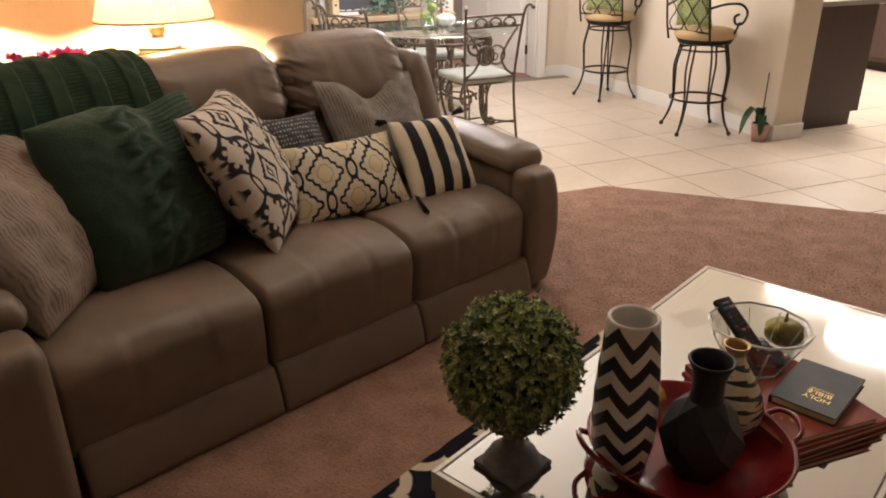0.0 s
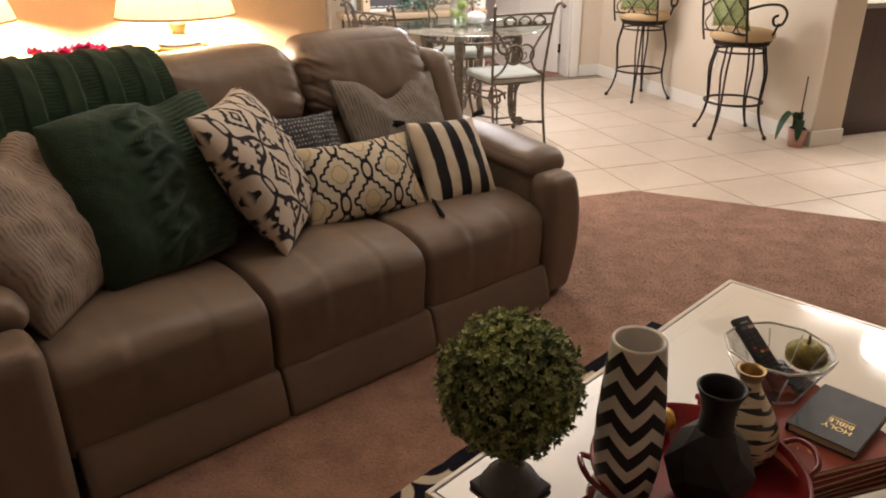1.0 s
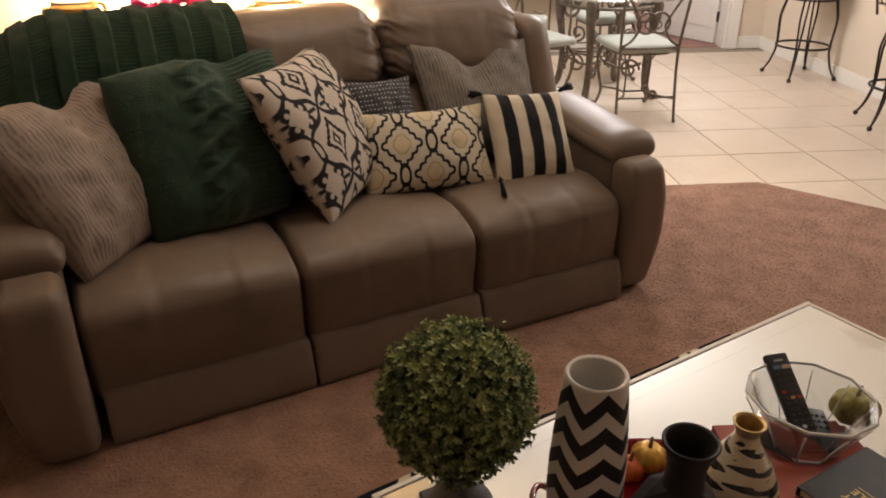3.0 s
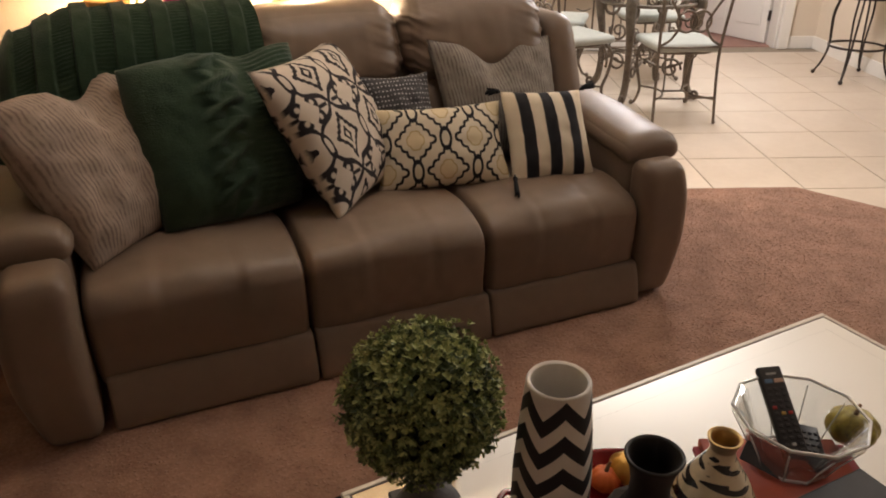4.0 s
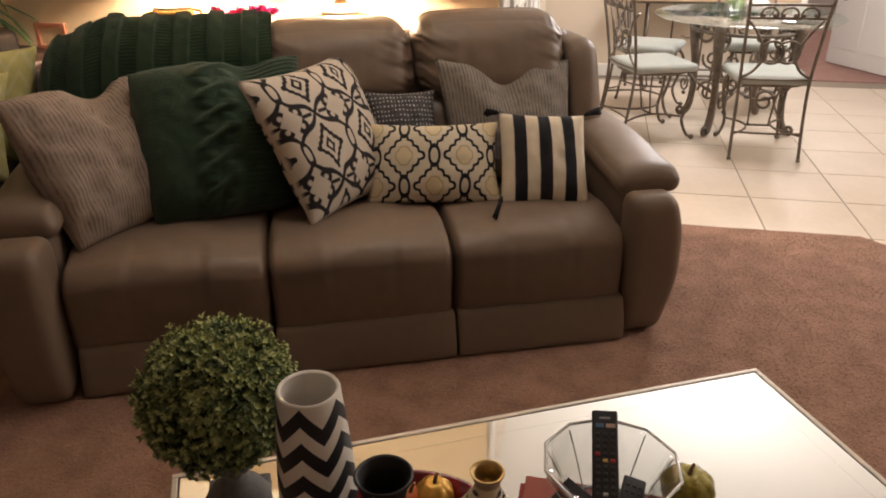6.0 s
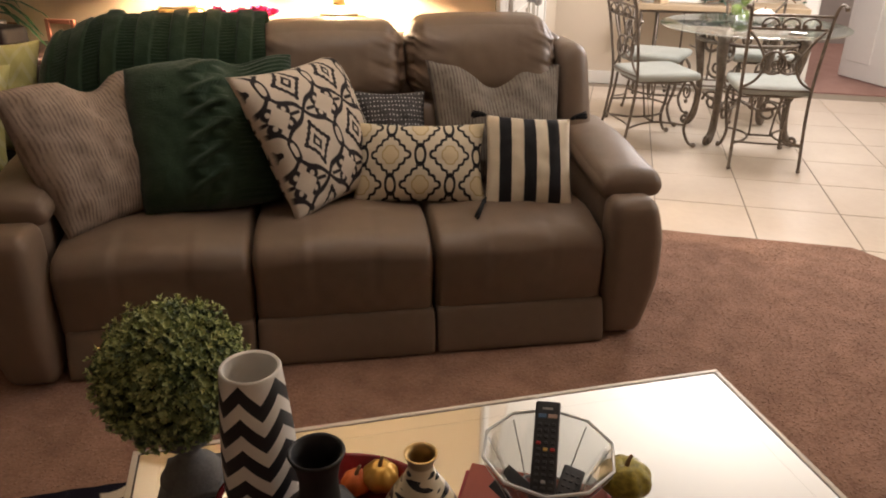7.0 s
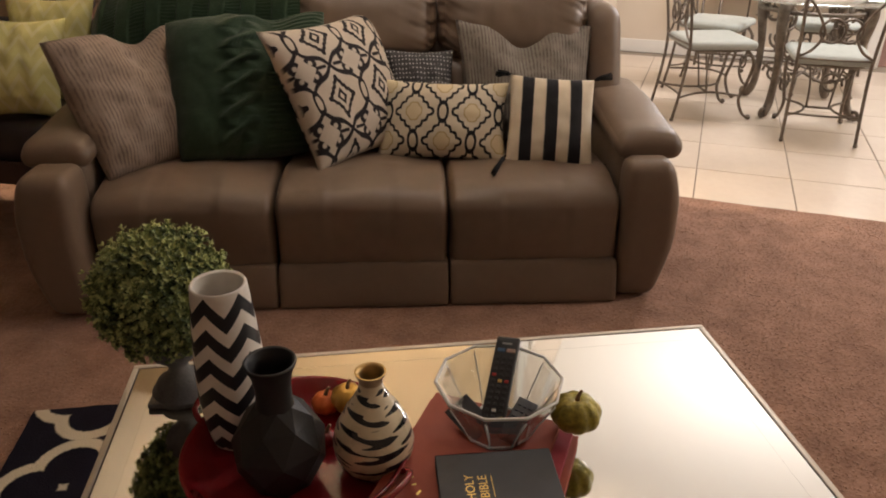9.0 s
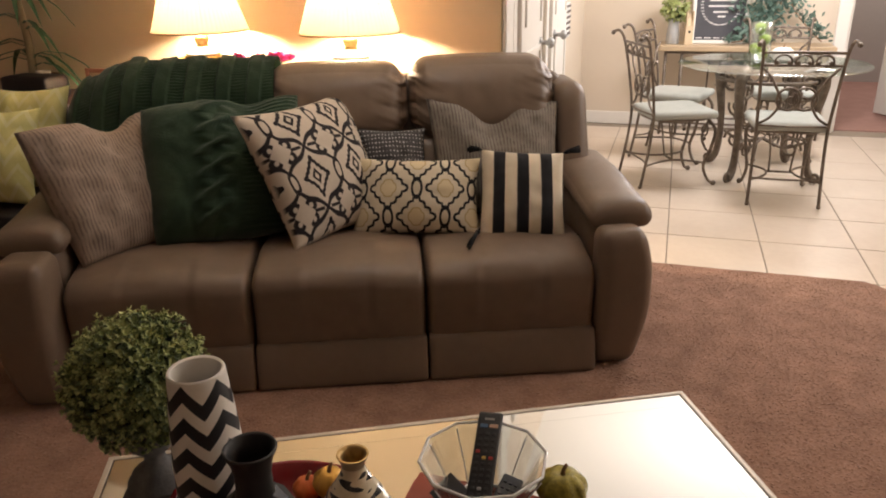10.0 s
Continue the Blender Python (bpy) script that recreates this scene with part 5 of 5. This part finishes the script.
for k in range(16):
    part("potpourri", ball(r.uniform(0.012, 0.02), (r.uniform(-0.06, 0.06), r.uniform(-0.05, 0.05), 0.03 + r.uniform(0, 0.035)), 8, 0.8), (page_mat, wood_mid, pale_gourd)[k % 3], pe)

# console against the far wall
cs = thing("console_table", hm(1.55, 4.46, 0.0), "narrow wood-topped console with iron legs", "console table")
part("top", box(1.30, 0.34, 0.045, (0, 0, 0.703), 0.006), wood_light, cs, "honey wooden top")
part("shelf_rail", box(1.22, 0.30, 0.02, (0, 0, 0.672)), iron, cs)
for x in (-0.60, -0.47, 0.47, 0.60):
    for y in (-0.13, 0.13):
        part("leg", tube([(x, y, 0.0), (x, y, 0.665)], 0.011, 7), iron, cs)
for x in (-0.25, 0.0, 0.25):
    part("bar", tube([(x, 0.13, 0.10), (x, 0.13, 0.665)], 0.008, 6), iron, cs)
for y in (-0.13, 0.13):
    part("stretcher", tube([(-0.60, y, 0.10), (0.60, y, 0.10)], 0.009, 6), iron, cs)
part("backdrop_bar", tube(curve([(-0.2, -0.13, 0.42), (-0.14, -0.13, 0.40), (-0.08, -0.13, 0.42)], 4), 0.006, 6), iron, cs)
ZC = 0.7258
sg = thing("sign", hm(1.345, 4.47, ZC, 0) @ pose(0, 0, 0, -7, 0, 0), "chalkboard sign in a white frame on the console", "sign")
part("board", box(0.39, 0.012, 0.52, (0, 0, 0.28)), chalk, sg)
for x in (-0.20, 0.20):
    part("frame", box(0.028, 0.022, 0.575, (x, -0.004, 0.2875), 0.003), white_paint, sg)
for z in (0.014, 0.561):
    part("frame", box(0.372, 0.022, 0.028, (0, -0.004, z), 0.003), white_paint, sg)
for k in range(40):
    a = k * 2 * math.pi / 40
    part("wreath_mark", box(0.022, 0.002, 0.007, (0.145 * math.cos(a), -0.0072, 0.30 + 0.155 * math.sin(a)), rot=Matrix.Rotation(0, 4, "Y")), chalk_ink, sg)
for z, w, x in ((0.375, 0.17, 0), (0.335, 0.20, 0.01), (0.290, 0.19, 0), (0.245, 0.11, 0.0), (0.21, 0.06, 0.01)):
    part("lettering", box(w, 0.002, 0.014, (x, -0.0072, z)), chalk_ink, sg, "illegible white handwriting")
for k in range(5):
    part("lettering", box(0.05, 0.002, 0.008, (-0.15 + k * 0.068, -0.0072, 0.045)), chalk_ink, sg)
bh = thing("birdhouse", hm(1.115, 4.40, ZC, 8), "small cream wooden birdhouse", "birdhouse")
part("body", box(0.062, 0.06, 0.15, (0, 0, 0.075), 0.003), pale_gourd, bh)
for s in (-1, 1):
    part("roof", box(0.012, 0.075, 0.12, (s * 0.024, 0, 0.195), 0.002, rot=None), pale_gourd, bh, "", pose(0, 0, 0, 0, 0, 0) @ Matrix.Translation((0, 0, 0)))
part("gable", lathe([(0.040, 0.15), (0.0, 0.245)], 4, shape=lambda a, k, r, z: (r, z)), pale_gourd, bh, "", pose(0, 0, 0, 0, 0, 45))
part("hole", lathe([(0.0, 0.0), (0.010, 0.0), (0.010, 0.004), (0.0, 0.004)], 16), black_yarn, bh, "dark round hole", pose(0, -0.030, 0.10, 90, 0, 0))
jg = thing("jug_plant", hm(0.992, 4.42, ZC), "leafy green sprigs in a galvanised jug", "potted plant")
part("jug", lathe([(0, 0), (0.05, 0), (0.052, 0.006), (0.05, 0.08), (0.042, 0.14), (0.040, 0.17), (0.048, 0.195), (0.045, 0.195), (0.037, 0.165), (0, 0.15)], 28), galvanised, jg)
r = random.Random(12)
for k in range(26):
    a, s = r.uniform(0, 6.28), r.uniform(0.03, 0.10)
    tip = Vector((math.cos(a) * s, math.sin(a) * s, 0.20 + r.uniform(0.04, 0.16)))
    part("sprig", tube([(0, 0, 0.15), tip * 0.6 + Vector((0, 0, 0.05)), tip], 0.0018, 4), plant_leaf, jg)
part("leaves", leaves(150, 13, 0.03, 0.105, 0.038, (0, 0, 0.275)), leaf_light, jg, "fresh green leaves")
ga = thing("garland", hm(1.72, 4.42, ZC), "grey-green eucalyptus garland on the console", "garland")
part("stem", tube(curve([(-0.28, -0.06, 0.02), (-0.12, 0.0, 0.06), (0.02, 0.05, 0.22), (0.10, 0.06, 0.40), (0.16, 0.05, 0.26), (0.30, 0.0, 0.10), (0.38, -0.02, 0.03)], 6), 0.005, 6), wood_mid, ga)
bm = bmesh.new()
r = random.Random(21)
line = curve([(-0.28, -0.06, 0.03), (-0.12, 0.0, 0.08), (0.02, 0.05, 0.22), (0.10, 0.06, 0.40), (0.16, 0.05, 0.26), (0.30, 0.0, 0.12), (0.38, -0.02, 0.03)], 10)
for k in range(1050):
    p = r.choice(line) + Vector((r.gauss(0, 0.035), r.gauss(0, 0.025), abs(r.gauss(0, 0.04))))
    if k % 3:
        p = Vector((r.gauss(-0.07, 0.085), r.gauss(0.03, 0.03), r.uniform(0.02, 0.44)))
    d = Vector((r.uniform(-1, 1), r.uniform(-1, 1), r.uniform(-0.6, 1))).normalized()
    e = d.orthogonal().normalized()
    w, ln = 0.015, 0.046
    bm.faces.new([bm.verts.new(p + q) for q in (Vector(), d * ln * 0.5 + e * w, d * ln, d * ln * 0.5 - e * w)])
part("leaves", bm, eucalyptus, ga, "grey-green eucalyptus leaves")
hang = thing("wall_hanging", hm(0.265, 3.46, 0.86), "small dark and white striped wall plaque", "wall decoration")
part("plaque", box(0.012, 0.20, 0.24, (0, 0, 0.12), 0.002), paper, hang)
for k in range(6):
    part("slat", box(0.006, 0.19, 0.016, (0.009, 0, 0.025 + 0.038 * k)), line_mat, hang)


# ---- bar stools ----
def bar_stool():
    """Faces +x; its back is at -x."""
    s = thing("bar_stool", Matrix.Identity(4), "dark iron bar stool with a tan seat and green cushion", "stool", "stools at the bar")
    for k in range(4):
        m = pose(0, 0, 0, 0, 0, 16 + 90 * k)
        for off in (-0.018, 0.018):
            leg = curve([(0.165, off, 0.650), (0.185, off, 0.56), (0.205, off, 0.46), (0.200, off * 0.7, 0.34), (0.195, off * 0.4, 0.22), (0.225, off * 0.2, 0.10), (0.268, 0, 0.02)], 5)
            part("leg_rod", tube(leg, 0.0075, 7), iron_dark, s, "", m)
        part("foot", ball(0.017, (0.27, 0, 0.0165), 10), iron_dark, s, "", m)
    for rr, z, w in ((0.198, 0.245, 0.009), (0.172, 0.60, 0.007), (0.178, 0.652, 0.011)):
        part("ring", tube([(rr * math.cos(a), rr * math.sin(a), z) for a in [k * math.pi / 24 for k in range(48)]], w, 8, True), iron_dark, s)
    part("swivel_plate", lathe([(0, 0.655), (0.15, 0.655), (0.16, 0.662), (0.20, 0.668), (0.20, 0.676), (0, 0.676)], 32), iron_dark, s)
    part("seat", lathe([(0, 0.676), (0.195, 0.676), (0.214, 0.69), (0.218, 0.715), (0.205, 0.735), (0.15, 0.748), (0, 0.752)], 40), tan_fabric, s, "tan padded seat")
    for y in (-0.19, 0.19):
        part("back_post", tube(curve([(-0.165, y, 0.665), (-0.195, y * 1.02, 0.80), (-0.225, y * 0.95, 1.02), (-0.235, y * 0.6, 1.13), (-0.237, 0, 1.16)], 6), 0.008, 7), iron_dark, s)
        arm = curve([(-0.205, y, 0.90), (-0.08, y * 1.16, 0.925), (0.06, y * 1.22, 0.915), (0.13, y * 1.22, 0.86), (0.10, y * 1.2, 0.79), (0.035, y * 1.16, 0.79), (0.02, y * 1.15, 0.835), (0.06, y * 1.16, 0.85)], 6)
        part("arm_scroll", tube(arm, 0.009, 7), iron_dark, s)
        part("arm_strut", tube(curve([(0.075, y * 1.18, 0.800), (0.05, y * 1.1, 0.72), (0.02, y * 1.0, 0.672)], 5), 0.008, 7), iron_dark, s)
    part("back_rail", tube([(-0.182, -0.192, 0.735), (-0.182, 0.192, 0.735)], 0.007, 7), iron_dark, s)
    for k in range(5):
        y = -0.14 + 0.07 * k
        wave = [(-0.186 - 0.045 * t, y + 0.03 * math.sin(t * 12 + (k % 2) * math.pi), 0.735 + 0.36 * t) for t in [j / 18 for j in range(19)]]
        part("lattice", tube(wave, 0.0045, 6), iron_dark, s)
    return s


def stool_cushion(m):
    ob = pillow("stool_cushion", (-0.185, 0.16, 1.08), (-0.185, -0.16, 1.08), (-0.125, 0.17, 0.755), (-0.125, -0.17, 0.755), 0.09, green_fabric, "green printed cushion against the stool back", "cushions on the bar stools", n=20)
    ob.matrix_basis = m
    return ob


st = bar_stool()
st.matrix_basis = pose(3.91, 0.86, 0, 0, 0, -13)
copy_thing(st, pose(4.46, 2.065, 0, 0, 0, 11))
stool_cushion(pose(3.91, 0.86, 0, 0, 0, -13))
stool_cushion(pose(4.46, 2.065, 0, 0, 0, 11))

# outlet on the half wall
ol = thing("outlet", hm(3.5985, 2.90, 0.42), "white electrical outlet plate on the half wall", "outlet")
part("plate", box(0.006, 0.07, 0.115, (-0.003, 0, 0), 0.002), white_paint, ol)
for z in (-0.026, 0.026):
    part("socket", box(0.002, 0.032, 0.028, (-0.0065, 0, z), 0.001), white_glaze, ol)

# orchid in a pink pot beside the half wall
oc = thing("orchid", pose(3.93, 0.37, 0.0), "leggy orchid in a small pink pot on the tiles", "potted plant")
part("pot", lathe([(0, 0), (0.045, 0), (0.06, 0.10), (0.064, 0.125), (0.058, 0.125), (0.05, 0.10), (0, 0.095)], 28), pink_pot, oc, "pink pot", pose(0, 0, 0, 0, 4, 0))
part("soil", lathe([(0, 0.118), (0.056, 0.118), (0.05, 0.135), (0, 0.14)], 16), black_yarn, oc)
part("stake", tube([(0.01, 0, 0.12), (0.015, 0, 0.48)], 0.0045, 6), wood_dark, oc, "thin dark stake")
for k, (dx, dy, dz) in enumerate(((-0.15, 0.06, 0.07), (-0.10, -0.05, 0.02), (0.03, 0.03, 0.06))):
    bm = bmesh.new()
    spine = curve([(0, 0, 0.13), (dx * 0.45, dy * 0.45, 0.18 + dz), (dx * 0.9, dy * 0.9, 0.15 + dz * 0.5), (dx * 1.1, dy * 1.1, 0.07)], 5)
    side = Vector((dx, dy, 0)).normalized().cross(Vector((0, 0, 1)))
    rows = []
    for j, p in enumerate(spine):
        w = 0.032 * math.sin(math.pi * (0.12 + 0.86 * j / (len(spine) - 1))) ** 0.7
        rows.append([bm.verts.new(p + side * w), bm.verts.new(p - Vector((0, 0, 0.008))), bm.verts.new(p - side * w)])
    for j in range(len(rows) - 1):
        for i in range(2):
            bm.faces.new((rows[j][i], rows[j][i + 1], rows[j + 1][i + 1], rows[j + 1][i])).smooth = True
    bmesh.ops.solidify(bm, geom=list(bm.faces), thickness=0.003)
    part("leaf", bm, plant_leaf, oc, "drooping green leaf")

# kitchen cabinets
kc = thing("kitchen_cabinet", hm(4.20, 2.30, 0.0), "espresso brown kitchen cabinet with granite top", "cabinet")
part("body", box(0.64, 0.70, 0.78, (0.02, 0.0, 0.49), 0.003), wood_dark, kc)
part("end_panel", join(box(0.68, 0.02, 0.785, (0.03, -0.361, 0.4925), 0.003), box(0.60, 0.02, 0.10, (-0.01, -0.361, 0.05))), wood_dark, kc)
part("toe_kick", box(0.56, 0.66, 0.10, (-0.03, 0.0, 0.05)), near_black, kc)
part("worktop", box(0.72, 0.78, 0.035, (0.04, -0.01, 0.905), 0.005), counter_mat, kc, "grey granite worktop")
fc = thing("kitchen_cabinet", hm(6.95, 3.30, 0.0), "dark kitchen cabinet run across the room", "cabinet")
part("body", box(0.62, 2.6, 0.78, (0, 0, 0.49), 0.003), wood_dark, fc)
part("toe_kick", box(0.54, 2.6, 0.10, (0.04, 0, 0.05)), near_black, fc)
part("worktop", box(0.66, 2.64, 0.035, (-0.01, 0, 0.905), 0.005), counter_mat, fc)
for k in range(4):
    dr = part("cabinet_door", box(0.02, 0.60, 0.68, (-0.322, -0.96 + 0.64 * k, 0.49), 0.004), wood_dark, fc)
    part("handle", tube([(-0.35, -0.72 + 0.64 * k, 0.60), (-0.35, -0.72 + 0.64 * k, 0.75)], 0.006, 6), galvanised, dr)

# bedroom things past the far door
bs = thing("bed_frame", hm(2.50, 6.1, 0.008), "dark metal stand in the far bedroom", "stand")
part("post", tube([(0, 0, 0), (0.05, 0, 1.1)], 0.022, 8), iron_dark, bs)
part("foot", box(0.20, 0.06, 0.03, (0, 0, 0.015), 0.004), iron_dark, bs)

# ---- left of the sofa ----
bn = thing("bench", pose(-1.52, 0.80, 0.014, 0, 0, -14), "black leather bench seat with cushions on it", "bench")
part("seat", puff((-0.55, -0.32, 0.36), (0.42, 0.32, 0.52), 0.05, None, 10), black_leather, bn, "black padded seat")
part("frame", box(0.92, 0.60, 0.10, (-0.065, 0, 0.315), 0.01), wood_dark, bn)
part("backrest", puff((-0.55, 0.22, 0.50), (0.42, 0.36, 0.80), 0.06, None, 10), black_leather, bn, "black padded backrest")
prof = [(0.0, 0.0), (0.018, 0.0), (0.022, 0.02), (0.016, 0.04), (0.026, 0.07), (0.028, 0.16), (0.020, 0.19), (0.030, 0.21), (0.034, 0.30), (0.0, 0.30)]
for x in (-0.48, 0.36):
    for y in (-0.26, 0.26):
        part("leg", lathe(prof, 20), white_paint, bn, "turned white leg", pose(x, y, 0))
pillow("bench_pillow", (-1.50, 0.64, 0.90), (-1.13, 0.64, 0.885), (-1.50, 0.50, 0.535), (-1.16, 0.50, 0.535), 0.16, yellow_fabric, "yellow chevron cushion on the black bench", "cushions on the bench", wrinkle=0.012)
pillow("bench_pillow", (-1.42, 0.80, 0.955), (-1.07, 0.80, 0.945), (-1.42, 0.68, 0.54), (-1.10, 0.68, 0.54), 0.14, yellow_fabric, "pale yellow cushion behind the chevron one", "cushions on the bench", wrinkle=0.012)
pf = thing("picture_frame", hm(-1.98, 1.30, 0.7435), "reddish wooden picture frame standing on the lamp table", "picture frame")
wood_red = surface("reddish wood", (0.42, 0.17, 0.11), (0.34, 0.13, 0.08), 5, 0.4, stretch=(0.6, 8, 8))
for x in (-0.075, 0.075):
    part("frame", box(0.022, 0.02, 0.13, (x, 0, 0.065), 0.003), wood_red, pf)
for z in (0.012, 0.118):
    part("frame", box(0.128, 0.02, 0.022, (0, 0, z), 0.003), wood_red, pf)
part("picture", box(0.13, 0.006, 0.09, (0, 0.004, 0.065)), pale_gourd, pf)
ex = thing("side_table", hm(-2.16, 1.10, 0.014), "dark round side table in the corner", "side table")
part("top", lathe([(0, 0.69), (0.30, 0.69), (0.31, 0.70), (0.31, 0.72), (0.30, 0.728), (0, 0.728)], 40), wood_dark, ex)
part("column", lathe([(0.16, 0), (0.16, 0.03), (0.05, 0.06), (0.04, 0.5), (0.07, 0.68), (0, 0.69)], 24), wood_dark, ex)
bx = single("black_case", puff((-0.15, -0.09, 0.0), (0.15, 0.09, 0.125), 0.03, None, 8), black_leather, hm(-2.18, 1.05, 0.7435), "rounded black case on the side table", "case")
cup = thing("cup", hm(-2.26, 1.20, 0.7435), "small white cup on the side table", "cup")
part("body", lathe([(0, 0), (0.03, 0), (0.036, 0.10), (0.038, 0.125), (0.034, 0.125), (0.03, 0.02), (0, 0.015)], 24), white_glaze, cup)
pl = thing("house_plant", hm(-2.36, 1.22, 0.014), "tall leafy plant in a wicker basket", "potted plant")
part("stand", lathe([(0, 0), (0.13, 0), (0.13, 0.62), (0, 0.62)], 20), wood_dark, pl)
part("basket", lathe([(0, 0.62), (0.12, 0.62), (0.15, 0.72), (0.158, 0.82), (0.15, 0.82), (0.14, 0.78), (0, 0.77)], 40, shape=lambda a, k, r, z: (r * (1 + 0.015 * math.sin(a * 26 + z * 160)), z)), wicker, pl, "brown wicker basket")
part("trunk", tube(curve([(0, 0, 0.76), (0.02, 0, 1.0), (-0.01, 0.01, 1.25), (0.01, 0, 1.45)], 6), 0.022, 9, taper=lambda t: 1.1 - 0.4 * t), bark, pl, "pale trunk")
r = random.Random(31)
for k in range(46):
    a, z = r.uniform(0, 6.28), r.uniform(0.85, 1.45)
    ln, w = r.uniform(0.25, 0.42), 0.016
    d = Vector((math.cos(a), math.sin(a), 0))
    spine = [Vector((0, 0, z)) + d * ln * t + Vector((0, 0, 0.20 * t - 0.34 * t * t)) for t in (0, 0.25, 0.5, 0.75, 1)]
    if min((hm(-2.36, 1.22) @ q.to_4d()).to_3d() @ Vector((vv.x, vv.y, 0)) for q in spine) < -9 or max(((pose(0, 0, 0, 0, 0, -HOUSE) @ hm(-2.36, 1.22)) @ q).y for q in spine) > 1.41:
        continue
    bm = bmesh.new()
    e = d.cross(Vector((0, 0, 1)))
    rows = [[bm.verts.new(p + e * w * math.sin(math.pi * (0.1 + 0.88 * j / 4))), bm.verts.new(p - Vector((0, 0, 0.004))), bm.verts.new(p - e * w * math.sin(math.pi * (0.1 + 0.88 * j / 4)))] for j, p in enumerate(spine)]
    for j in range(4):
        for i in range(2):
            bm.faces.new((rows[j][i], rows[j][i + 1], rows[j + 1][i + 1], rows[j + 1][i])).smooth = True
    part("leaf", bm, plant_leaf, pl)

# ---- floor tiles ----
PITCH = 0.457
bm = bmesh.new()
bmesh.ops.create_grid(bm, x_segments=1, y_segments=1, size=0.5)
bmesh.ops.scale(bm, vec=(13.8, 10.5, 1), verts=bm.verts)
floor = single("floor", bm, grout_mat, hm(2.2, -0.45, -0.004), "beige ceramic tile floor with tan grout", "floor", kind="structure")
tile_me = mesh_of("tile", box(PITCH - 0.006, PITCH - 0.006, 0.008, (0, 0, 0), 0.002, 2), tile_mat)
for p in tile_me.polygons:
    p.use_smooth = False
r = random.Random(77)
count = 0
for i in range(-3, 16):
    for j in range(-12, 8):
        u, v = 2.445 + PITCH * (i - 2 + 0.5), 1.35 + PITCH * (j + 0.5)
        if v > 4.69 or u > 8.9:
            continue
        w = (hm(u, v)).translation
        inside = (w.x - corner.x) * -vv.x + (w.y - corner.y) * -vv.y > 0.33 and (Vector((w.x, w.y)) - corner).dot(Vector((-dd.y, dd.x))) < -0.33
        if inside:
            continue
        if v < 1.35 and u < 1.9:
            continue
        if v > 1.2 and u < 0.22:
            continue
        t = new("tile", tile_me)
        t.parent = floor
        t.matrix_parent_inverse = floor.matrix_basis.inverted()
        t.matrix_basis = hm(u, v, -0.004 + r.uniform(-0.0004, 0.0004))
        count += 1
